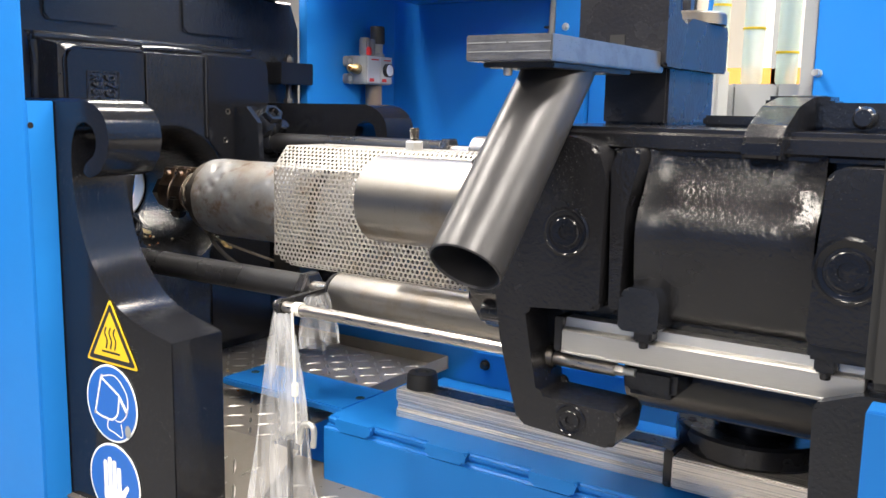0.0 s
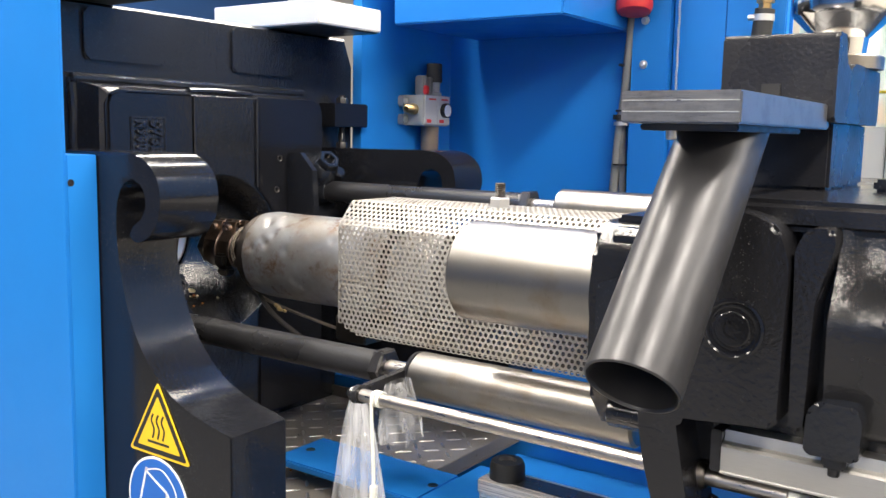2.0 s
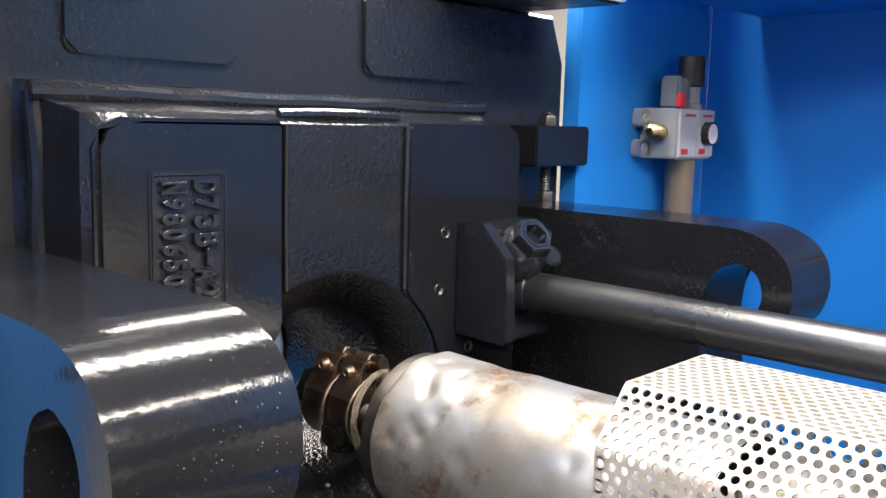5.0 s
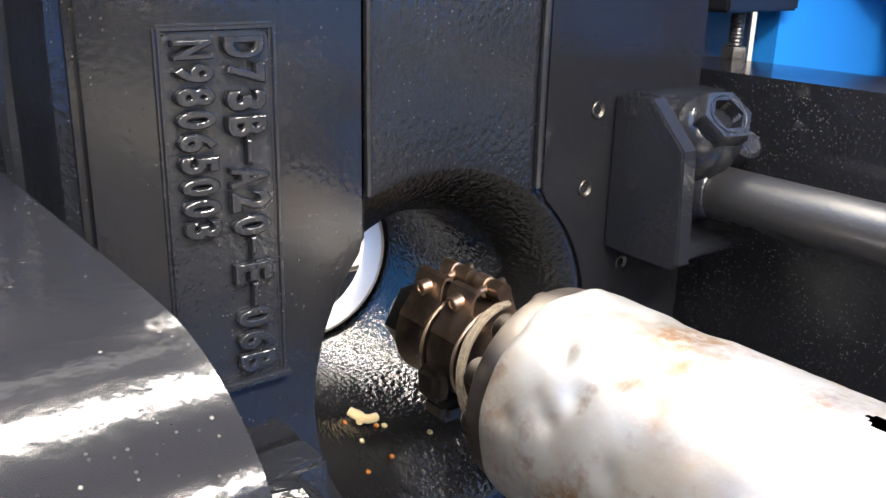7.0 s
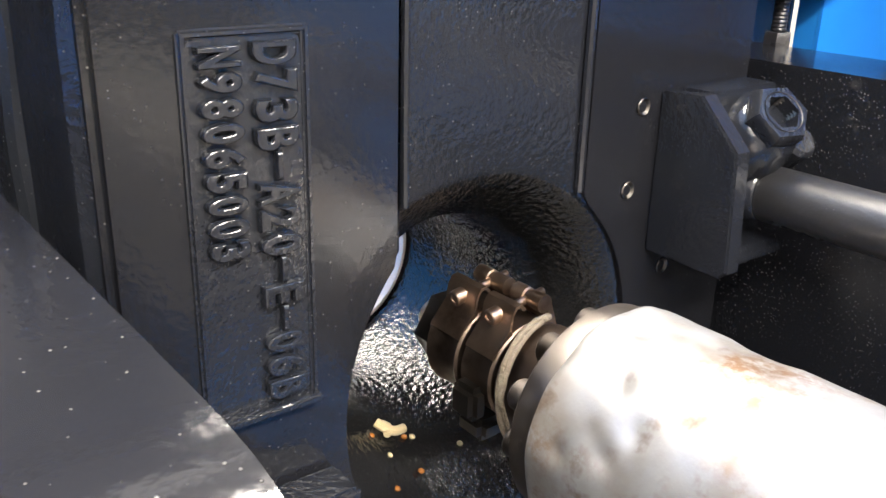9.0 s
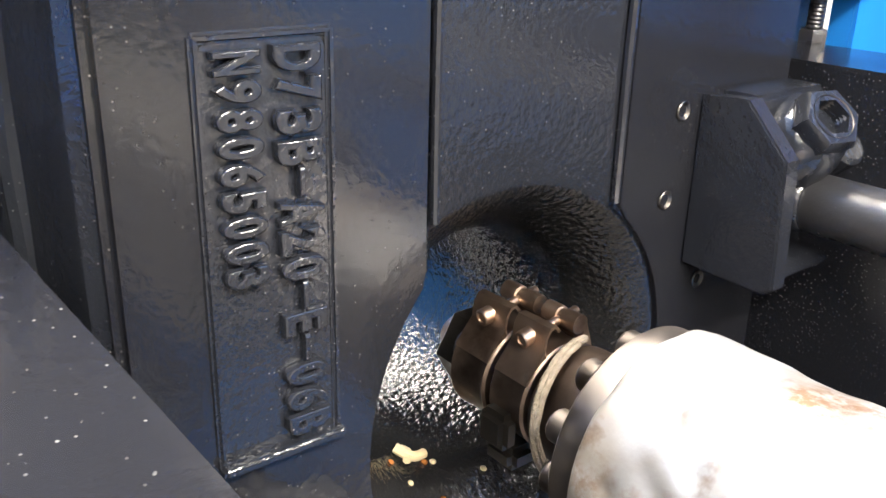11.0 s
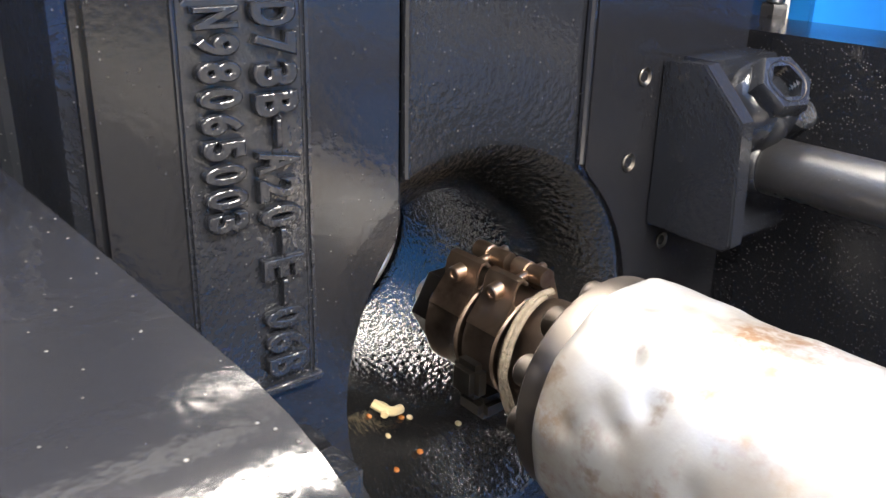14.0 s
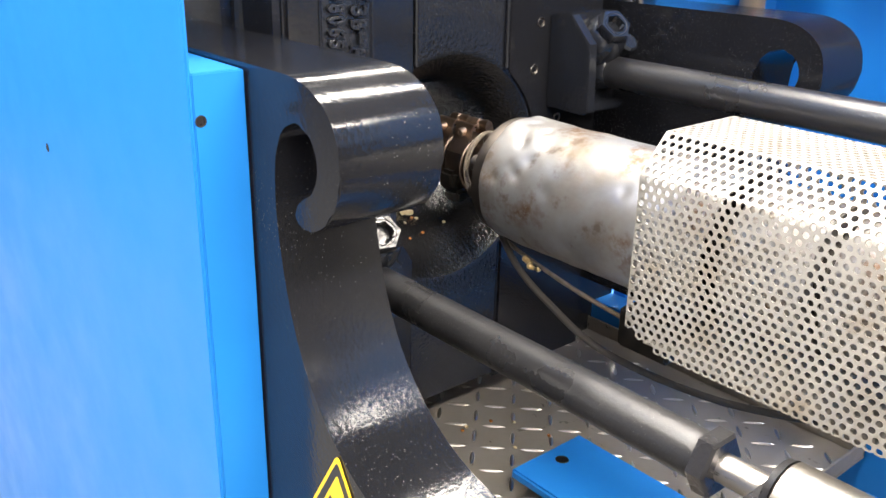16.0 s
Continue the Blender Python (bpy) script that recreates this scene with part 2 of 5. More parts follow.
def hexnut(a, b, r, bm=None, hole=0.0):
    L = (Vector(b) - Vector(a)).length
    if hole:
        bm = bm or bmesh.new()
        return lathe(a, b, [(0, hole), (0, r), (L * 0.85, r), (L, r * 0.9), (L, hole), (0, hole)], 6, bm, caps=False)
    return lathe(a, b, [(0, r), (L * 0.85, r), (L, r * 0.9)], 6, bm)


# ---- setting: hall ----
def slab(name, bm, material, label, category="structure"):
    return tagged(part(name, bm, material), label, category, kind="structure")


slab("floor", box(-7, 5, -6, 7, -0.1, 0), CONCRETE, "grey coated workshop floor", "floor")
slab("ceiling", box(-7, 5, -6, 7, 4.2, 4.3), mat("shaded_roof_sheet", (0.09, 0.09, 0.095), 0.7), "grey workshop roof sheeting", "ceiling")
slab("wall_north", box(-7, 5, 7, 7.1, 0, 4.2), CREAM, "cream painted workshop wall", "wall")
# south and west walls are unseen, blue only to tint reflections
slab("wall_south", box(-7, 5, -6.1, -6, 0, 4.2), REFLECT_BLUE, "unseen closing wall, coloured blue to tint reflections", "wall")
slab("wall_west", box(-7.1, -7, -6, 7, 0, 4.2), REFLECT_BLUE, "unseen closing wall, coloured blue to tint reflections", "wall")
slab("wall_east", box(5, 5.1, -6, 7, 0, 4.2), CREAM, "cream painted workshop wall", "wall")

AY, AZ = 1.063, 1.189          # barrel axis

# ---- platen with bowl ----
HY, HZ, HR = 1.036, 1.182, 0.124  # mouth of the bowl
platen = thing("mould_platen", (-1.41, 1.063, 0.3), "glossy black cast platen with a round nozzle bowl", "platen")


def hole_plate(rect, rings, n=64, bm=None):
    """A plate facing x: outer rectangle rings, then round rings. rect: rows of (x, y0, y1, z0, z1); rings: rows of (x, radius)."""
    bm = bm or bmesh.new()
    loops = []
    for x, y0, y1, z0, z1 in rect:
        loop = []
        for i in range(n):
            a = 2 * math.pi * i / n + math.pi / 4
            c, s = math.cos(a), math.sin(a)
            ky = ((y1 - HY) if c > 0 else (HY - y0)) / max(abs(c), 1e-6)
            kz = ((z1 - HZ) if s > 0 else (HZ - z0)) / max(abs(s), 1e-6)
            k = min(ky, kz)
            loop.append(bm.verts.new((x, HY + k * c, HZ + k * s)))
        loops.append(loop)
    for x, r in rings:
        loops.append([bm.verts.new((x, HY + r * math.cos(2 * math.pi * i / n + math.pi / 4), HZ + r * math.sin(2 * math.pi * i / n + math.pi / 4))) for i in range(n)])
    for p, q in zip(loops, loops[1:]):
        for i in range(n):
            bm.faces.new((p[i], p[(i + 1) % n], q[(i + 1) % n], q[i]))
    return bm


bm = hole_plate([(-1.472, 0.7, 1.43, 0.3, 1.555), (-1.329, 0.7, 1.43, 0.3, 1.555), (-1.325, 0.704, 1.426, 0.304, 1.551)], [(-1.325, 0.14), (-1.4, 0.14)])
part("plate", bm, ROUGHCAST, platen)
bm = hole_plate([(-1.327, 0.806, 1.29, 0.9, 1.458), (-1.321, 0.815, 1.282, 0.9, 1.449), (-1.312, 0.821, 1.276, 0.9, 1.443), (-1.276, 0.824, 1.272, 0.9, 1.437), (-1.264, 0.828, 1.27, 0.902, 1.434), (-1.257, 0.838, 1.266, 0.905, 1.429)],
                [(-1.257, HR + 0.004), (-1.2585, HR + 0.001)])
part("boss", bm, CAST, platen)


def bowl_mesh(n=96):
    """Rough-cast dish that runs from the round mouth into the narrower throat on the barrel's axis."""
    bm = bmesh.new()
    rows = [(-1.2585, 0.0, HR + 0.001), (-1.2605, 0.0, HR - 0.002), (-1.268, 0.05, HR - 0.011), (-1.278, 0.15, HR - 0.0205), (-1.288, 0.27, 0.0945), (-1.298, 0.4, 0.0873), (-1.304, 0.5, 0.0845), (-1.312, 0.6, 0.0825), (-1.335, 0.8, 0.0795),
            (-1.375, 1.0, 0.0765), (-1.41, 1.0, 0.074), (-1.445, 1.0, 0.072), (-1.4575, 1.0, 0.0705), (-1.4575, 1.0, 0.0682), (-1.472, 1.0, 0.0682), (-1.472, 1.0, 0.13)]
    loops = []
    for x, k, r in rows:
        cy, cz = HY + (AY - HY) * k, HZ + (AZ - HZ) * k
        loop = []
        for i in range(n):
            a = 2 * math.pi * i / n
            cast = 0.0 if x < -1.45 or x > -1.26 else 0.0016 * noise.noise(Vector((x * 40, 3 * math.cos(a), 3 * math.sin(a))))
            loop.append(bm.verts.new((x, cy + (r + cast) * math.cos(a), cz + (r + cast) * math.sin(a))))
        loops.append(loop)
    for p, q in zip(loops, loops[1:]):
        for i in range(n):
            bm.faces.new((p[i], p[(i + 1) % n], q[(i + 1) % n], q[i]))
    return bm


part("bowl", bowl_mesh(), WET, platen, "oily rough-cast nozzle bowl")
bm = lathe((-1.458, AY, AZ), (-1.6, AY, AZ), [(0, 0.0679), (0, 0.0655), (0.027, 0.0655), (0.027, 0.0679)], 64, caps=False)
part("bore_ring", bm, mat("machined_bore", (0.62, 0.59, 0.55), 0.5), platen, "bright machined bore ring")
# uneven beads of the casting along the mouth and the upper edges
rr = random.Random(5)
part("step_bead", hose([(-1.306 + rr.uniform(-0.003, 0.001), 0.815 + 0.035 * i, 1.4465 + rr.uniform(-0.001, 0.001)) for i in range(14)], 0.007, 10, 4), ROUGHCAST, platen, "lumpy cast fillet above the boss")
part("step_bead", hose([(-1.312 + rr.uniform(-0.002, 0.001), 0.82 + rr.uniform(-0.001, 0.001), 1.447 - 0.04 * i) for i in range(13)], 0.007, 10, 4), ROUGHCAST, platen)


def bitten(y0, y1, z0, z1, side):
    """Outline of a pad with the bowl's round bite out of one side."""
    cy, R = (1.086, 0.139) if side > 0 else (HY, HR + 0.003)
    edge = y1 if side > 0 else y0
    a = math.acos(min(1.0, abs(cy - edge) / R))
    arc = []
    for i in range(25):
        t = a - 2 * a * i / 24
        arc.append((cy - side * R * math.cos(t), HZ + R * math.sin(t)))
    far = y0 if side > 0 else y1
    return [(far, z0), (far, z1 - 0.02), (far + side * 0.006, z1 - 0.006), (far + side * 0.02, z1), (edge - side * 0.004, z1), (edge, z1 - 0.004)] + arc + [(edge, z0)]


part("pad", extrude(bitten(0.8335, 0.983, 0.9, 1.4315, 1), "x", -1.278, -1.253, 0.004), PLATE, platen)
part("pad", extrude(bitten(1.1125, 1.268, 0.9, 1.4315, -1), "x", -1.2635, -1.253, 0.003), PLATE, platen)
for y0, y1 in ((0.846, 0.985), (1.12, 1.27)):
    part("upper_pad", extrude(rounded([(y0, 1.474), (y1, 1.474), (y1, 1.549), (y0, 1.549)], 0.01), "x", -1.327, -1.319, 0.003), ROUGHCAST, platen)

# ---- hooked side plates ----
HOOK = [(-1.335, 0.35), (-1.335, 1.350)] + [tuple(p) for p in smooth_line([(-1.06, 1.351), (-1.03, 1.350), (-1.006, 1.342), (-0.99, 1.328), (-0.983, 1.31), (-0.983, 1.288), (-0.994, 1.266), (-1.012, 1.253), (-1.03, 1.25), (-1.038, 1.258), (-1.029, 1.269),
        (-1.011, 1.281), (-1.006, 1.298), (-1.013, 1.315), (-1.028, 1.321), (-1.045, 1.318), (-1.057, 1.303), (-1.062, 1.27), (-1.06, 1.235), (-1.052, 1.195), (-1.04, 1.16), (-1.02, 1.125), (-0.985, 1.09), (-0.94, 1.068), (-0.872, 1.053)], 3)] + [(-0.872, 0.35)]
for y0, y1 in ((0.709, 0.792), (1.288, 1.37)):
    side = thing("hook_plate", (-1.1, (y0 + y1) / 2, 0.35), "thick glossy black steel side plate with a hooked top", "side plate", "hook plates of the platen")
    foot = 0.35 if y0 < 1 else 0.985  # the rear one ends above the drip tray
    part("plate", extrude([(x, max(z, foot)) for x, z in HOOK], "y", y0, y1, 0.0015), PLATE, side)


# ---- platen details ----
def cast_text(word, y0, y1, ztop, zbot, x, depth, parent):
    """Raised cast characters, one part each, that read downwards on a face towards +x."""
    pitch = (ztop - zbot) / len(word)
    for i, ch in enumerate(word):
        cu = bpy.data.curves.new("cast_character", "FONT")
        cu.body, cu.size, cu.extrude, cu.bevel_depth, cu.offset = ch, 1.0, 0.03, 0.055, 0.018
        cu.bevel_resolution = 2
        tmp = new("cast_character", cu)
        me = bpy.data.meshes.new_from_object(tmp.evaluated_get(bpy.context.evaluated_depsgraph_get()))
        bpy.data.objects.remove(tmp)
        bm = bmesh.new()
        bm.from_mesh(me)
        bpy.data.meshes.remove(me)
        lo = [min(v.co[k] for v in bm.verts) for k in range(3)]
        hi = [max(v.co[k] for v in bm.verts) for k in range(3)]
        h0, h1 = (0.44, 0.58) if ch == "-" else (0.0, 1.0)
        z0 = ztop - pitch * (i + 0.08)
        for v in bm.verts:
            u, w, h = ((v.co[k] - lo[k]) / (hi[k] - lo[k]) for k in range(3))
            if ch == "-":
                u = 1.3 * u - 0.15
            v.co = Vector((x + depth * (h - 0.25), y0 + (y1 - y0) * (h0 + (h1 - h0) * w), z0 - pitch * 0.86 * u))
        part("cast_character", bm, CAST, parent)


field = extrude(rounded([(0.8735, 1.2145), (0.926, 1.2145), (0.926, 1.391), (0.8735, 1.391)], 0.004), "x", -1.2535, -1.2525, 0.0003)
part("number_field", field, CAST, platen)
for y0, y1, z0, z1, h in ((0.8695, 0.8735, 1.2105, 1.395, 0.0022), (0.926, 0.930, 1.2105, 1.395, 0.002), (0.8695, 0.930, 1.391, 1.3955, 0.0014), (0.8695, 0.930, 1.2095, 1.2145, 0.007)):
    part("field_rim", box(-1.2545, -1.2525 + h, y0, y1, z0, z1, 0.0015, seg=3), CAST, platen)
cast_text("N98065003", 0.8765, 0.8965, 1.3895, 1.2935, -1.2525, 0.0068, platen)
cast_text("D73B-A20-E-06B", 0.901, 0.9225, 1.3905, 1.2165, -1.2525, 0.0068, platen)
part("weld_ridge", hose([(-1.2545, 1.1125, 1.428), (-1.2545, 1.1115, 1.36), (-1.2545, 1.112, 1.287)], 0.0028, 8), CAST, platen)
part("weld_ridge", hose([(-1.2545, 0.985, 1.428), (-1.2545, 0.9845, 1.36), (-1.2545, 0.985, 1.3)], 0.0022, 8), CAST, platen)
part("weld_ridge", hose([(-1.266, 0.985, 1.436), (-1.264, 1.04, 1.4375), (-1.266, 1.11, 1.436)], 0.0045, 8), CAST, platen)


def threaded_hole(y, z, parent):
    bm = lathe((-1.2522, y, z), (-1.27, y, z), [(0.0, 0.0058), (-0.0006, 0.0052), (0.0, 0.0045)] + [(0.0002 * i, 0.0044 - 0.00025 * i) for i in range(1, 8)], 20, caps=False)
    bmesh.ops.contextual_create(bm, geom=[v for v in bm.verts][-20:])
    return part("threaded_hole", bm, DARKSTEEL, parent)


for y, z in ((1.161, 1.333), (1.154, 1.281), (1.197, 1.2205)):
    threaded_hole(y, z, platen)


def tie_bracket(flip, y0, z0):
    """Cast anchor for a tie rod at y0, z0: cheek, back, ledge and a hexagon boss; flip mirrors it sideways."""
    def f(p):
        return (p[0], y0 + flip * (p[1] - 1.238), z0 + p[2] - 1.277)

    def block(x0, x1, ya, yb, za, zb, bv, bm):
        p, q = f((x0, ya, za)), f((x1, yb, zb))
        return box(x0, x1, min(p[1], q[1]), max(p[1], q[1]), p[2], q[2], bv, bm)
    t = thing("tie_anchor", f((-1.252, 1.22, 1.27)), "black cast anchor block with hexagon boss for a tie rod", "anchor block", "tie rod anchors")
    ya, yb = sorted((f((0, 1.177, 0))[1], f((0, 1.1905, 0))[1]))
    cheek = [(-1.2525, 1.2365), (-1.2525, 1.341), (-1.222, 1.343), (-1.1935, 1.314), (-1.1895, 1.2395), (-1.195, 1.235)]
    bm = extrude([(x, f((0, 0, z))[2]) for x, z in cheek], "y", ya, yb, 0.0012)
    block(-1.2525, -1.224, 1.19, 1.262, 1.232, 1.343, 0.003, bm)
    block(-1.2525, -1.2, 1.19, 1.254, 1.2345, 1.246, 0.003, bm)
    part("block", bm, CAST, t)
    way = Vector((0.75, -0.2 * flip, 0.63)).normalized()
    tip = Vector(f((-1.196, 1.2225, 1.3335)))
    a = tip - way * 0.022
    part("knuckle", lathe(tip - way * 0.045, tip, [(0, 0.029), (0.02, 0.027), (0.031, 0.0225), (0.034, 0.019)], 20), CAST, t, "rounded cast knuckle")
    part("boss", hexnut(a, tip, 0.0205, hole=0.0118), CAST, t, "hexagon boss with a threaded bore")
    part("bore", lathe(tip, a, [(-0.0006, 0.0135), (0.001, 0.0122)] + [(0.001 + 0.0013 * i, 0.0119 if i % 2 else 0.0108) for i in range(1, 9)] + [(0.013, 0.004), (0.013, 0.0003)], 28, caps=False), DARKSTEEL, t, "bright threaded bore")
    part("gusset", lathe(f((-1.226, 1.238, 1.277)), f((-1.15, 1.238, 1.277)), [(0, 0.0265), (0.01, 0.022), (0.018, 0.0195), (0.019, 0.0186)], 32), CAST, t, "cast fillet round the rod")
    if z0 < 1.2:
        return
    side_tip = Vector(f((-1.198, 1.252, 1.312)))
    part("side_boss", rod(side_tip - way * 0.03, side_tip, 0.0115, 20, edge=0.0025), CAST, t)


tie_bracket(1, 1.238, 1.277)
tie_bracket(1, 0.915, 1.1005)


def adjusting_screw(y0, y1):
    ym = (y0 + y1) / 2 - 0.008
    t = thing("levelling_clamp", (-1.3, ym, 1.349), "black clamp block with a levelling screw on the side plate", "clamp", "levelling clamps")
    part("block", box(-1.326, -1.286, y0, y1, 1.388, 1.432, 0.002), PLATE, t)
    part("screw", lathe((-1.304, ym, 1.3485), (-1.304, ym, 1.6), [(0.0, 0.006)] + [(0.002 + 0.0015 * i, 0.006 if i % 2 else 0.0053) for i in range(66)], 14), SATIN, t)
    part("nut", hexnut((-1.304, ym, 1.3492), (-1.304, ym, 1.3595), 0.011), SATIN, t)
    part("nut", hexnut((-1.304, ym, 1.4322), (-1.304, ym, 1.443), 0.011), SATIN, t)


adjusting_screw(1.335, 1.432)
adjusting_screw(0.679, 0.776)

robot = thing("crossbeam", (-1.6, 1.29, 1.556), "white enamelled sheet-metal box on top of the platen", "crossbeam", "white boxes on the platen")
part("shell", box(-1.465, -1.208, 1.207, 1.373, 1.5582, 1.598, 0.002), WHITE, robot)
part("base_plate", box(-1.46, -1.213, 1.212, 1.368, 1.5556, 1.558, 0.0008), DARKSTEEL, robot)
robot2 = thing("crossbeam", (-1.6, 0.84, 1.556), "white enamelled sheet-metal box on top of the platen", "crossbeam", "white boxes on the platen")
part("shell", box(-1.465, -1.208, 0.74, 0.905, 1.5582, 1.598, 0.002), WHITE, robot2)
part("base_plate", box(-1.46, -1.213, 0.745, 0.9, 1.5556, 1.558, 0.0008), DARKSTEEL, robot2)

mould = thing("mould_half", (-1.75, 1.05, 0.8), "ground steel mould half behind the platen bore", "mould")
part("block", box(-1.9, -1.62, 0.85, 1.25, 0.95, 1.105, 0.004), STEEL, mould)
part("ejector_bar", rod((-1.86, 0.87, 1.128), (-1.86, 1.24, 1.128), 0.0228, 28, edge=0.002), BRASS, mould, "round brass-coloured bar")
part("foot", box(-1.86, -1.66, 0.9, 1.2, 0.0, 0.9498, 0.004), BLUE, mould)

# ---- blue guard ----
guard = thing("machine_guard", (-1.6, 0.67, 0.05), "bright blue sheet-steel machine guard panel", "guard panel")
part("front_sheet", box(-2.8, -1.094, 0.666, 0.669, 0.05, 2.4, 0.001), BLUE, guard)
part("side_return", box(-1.097, -1.094, 0.6692, 0.7075, 0.05, 1.347, 0.0008), BLUE, guard)
part("top_flange", box(-1.21, -1.0972, 0.6692, 0.7075, 1.344, 1.347, 0.0008), BLUE, guard)
for c, d in (((-1.416, 0.6658, 1.23), (0, -1, 0)), ((-1.0937, 0.6735, 1.3155), (1, 0, 0)), ((-1.416, 0.6658, 0.75), (0, -1, 0))):
    c, d = Vector(c), Vector(d)
    part("fixing_hole", lathe(c, c + d, [(0.0003, 0.0042), (0.0005, 0.0036), (0.0002, 0.003), (0.0001, 0.0004)], 20), SATIN, guard)


# ---- safety signs on the side plate ----
SY = 0.7075


def disc(cx, cz, r, y, n=48, rz=None):
    bm = bmesh.new()
    rz = rz or r
    a = [bm.verts.new((cx + r * math.cos(2 * math.pi * i / n), y, cz + rz * math.sin(2 * math.pi * i / n))) for i in range(n)]
    b = [bm.verts.new((v.co.x, y + 0.0006, v.co.z)) for v in a]
    bm.faces.new(a), bm.faces.new(b)
    for i in range(n):
        bm.faces.new((a[i], a[(i + 1) % n], b[(i + 1) % n], b[i]))
    return bm


def flat(pts, y):
    return extrude(pts, "y", y, y + 0.0006)


def band(pts, w, y):
    """A flat printed line of width w along points (x, z)."""
    line = smooth_line(pts, 5)
    left, right = [], []
    for i, p in enumerate(line):
        t = (line[min(i + 1, len(line) - 1)] - line[max(i - 1, 0)]).normalized()
        nrm = Vector((-t.y, t.x)) * w / 2
        left.append(p + nrm), right.append(p - nrm)
    bm = bmesh.new()
    a, b = [bm.verts.new((p.x, y, p.y)) for p in left], [bm.verts.new((p.x, y, p.y)) for p in right]
    for i in range(len(a) - 1):
        bm.faces.new((a[i], a[i + 1], b[i + 1], b[i]))
    r = bmesh.ops.extrude_face_region(bm, geom=list(bm.faces))
    bmesh.ops.translate(bm, verts=[v for v in r["geom"] if isinstance(v, bmesh.types.BMVert)], vec=(0, 0.0003, 0))
    return bm


sign = thing("hot_surface_sign", (-0.99, SY, 1.04), "yellow triangular hot-surface warning sticker with black border", "warning sign", "safety signs")
TX, TZ = -0.991, 1.036


def tri(k, r):
    return rounded([(TX, TZ + 0.058 * k), (TX - 0.054 * k, TZ - 0.031 * k), (TX + 0.054 * k, TZ - 0.031 * k)], r)


part("yellow_edge", flat(tri(1.0, 0.006), SY), YELLOW, sign)
part("black_border", flat(tri(0.9, 0.005), SY - 0.0004), SIGNBLACK, sign)
part("yellow_field", flat(tri(0.7, 0.002), SY - 0.0008), YELLOW, sign)
for dx in (-0.009, 0.0, 0.009):
    part("heat_wave", band([(TX + dx + 0.001, TZ + 0.019), (TX + dx - 0.0025, TZ + 0.011), (TX + dx + 0.002, TZ + 0.001), (TX + dx - 0.001, TZ - 0.01)], 0.0028, SY - 0.001), SIGNBLACK, sign)
part("base_line", band([(TX - 0.019, TZ - 0.0145), (TX, TZ - 0.0145), (TX + 0.019, TZ - 0.0145)], 0.003, SY - 0.001), SIGNBLACK, sign)


def round_sign(name, cz, label):
    t = thing(name, (-0.995, SY, cz), label, "safety sign", "safety signs")
    part("white_rim", disc(-0.995, cz, 0.0535, SY), SIGNWHITE, t)
    part("blue_field", disc(-0.995, cz, 0.0505, SY - 0.0004), SIGNBLUE, t)
    return t


s1 = round_sign("face_shield_sign", 0.9505, "round blue mandatory face-shield sticker, chipped at its rim")
for pts, w in (([(-1.031, 0.934), (-1.03, 0.934), (-1.015, 0.984), (-1.014, 0.9845)], 0.003), ([(-1.015, 0.984), (-1.0, 0.976), (-0.978, 0.965)], 0.003), ([(-0.978, 0.965), (-0.982, 0.94), (-0.992, 0.93), (-1.0, 0.928)], 0.003),
               ([(-1.031, 0.934), (-1.02, 0.93), (-1.0, 0.928)], 0.003), ([(-1.012, 0.986), (-0.985, 0.99), (-0.963, 0.97), (-0.962, 0.945), (-0.975, 0.93), (-0.988, 0.929)], 0.0018), ([(-0.978, 0.963), (-0.97, 0.953), (-0.962, 0.944)], 0.005),
               ([(-1.003, 0.927), (-1.004, 0.915), (-0.99, 0.911), (-0.974, 0.908), (-0.976, 0.926)], 0.0018)):
    part("white_line", band(pts, w, SY - 0.0008), SIGNWHITE, s1)
part("chip", disc(-0.962, 0.918, 0.006, SY - 0.0009, 9, 0.009), GREY, s1)
s2 = round_sign("glove_sign", 0.841, "round blue mandatory glove sticker with a white glove")
for x0, z1 in ((-1.013, 0.868), (-1.0035, 0.874), (-0.994, 0.871), (-0.9845, 0.863)):
    part("white_shape", flat(rounded([(x0 - 0.004, 0.826), (x0 + 0.004, 0.826), (x0 + 0.004, z1), (x0 - 0.004, z1)], 0.004), SY - 0.0008), SIGNWHITE, s2)
part("white_shape", flat(rounded([(-1.017, 0.83), (-0.98, 0.83), (-0.968, 0.842), (-0.964, 0.838), (-0.98, 0.812), (-0.985, 0.802), (-1.01, 0.802), (-1.018, 0.815)], 0.004), SY - 0.0009), SIGNWHITE, s2)

# ---- barrel ----
barrel = thing("injection_barrel", (-0.7, AY, AZ), "heated injection barrel in a dented foil jacket", "barrel")
bm = bmesh.new()
n, rows = 168, 110
cr = random.Random(11)
CRATERS = [(cr.uniform(-1.16, -0.95), cr.uniform(0, 2 * math.pi), cr.uniform(0.005, 0.009), cr.uniform(0.0008, 0.002)) for _ in range(26)]
CRATERS += [(-1.148, 1.75, 0.007, 0.002), (-1.135, 2.25, 0.007, 0.0026), (-1.12, 1.9, 0.006, 0.002), (-1.125, 2.75, 0.007, 0.0022), (-1.15, 2.9, 0.006, 0.002)]
HOLE_X, HOLE_A = -0.993, 1.6
rings = []
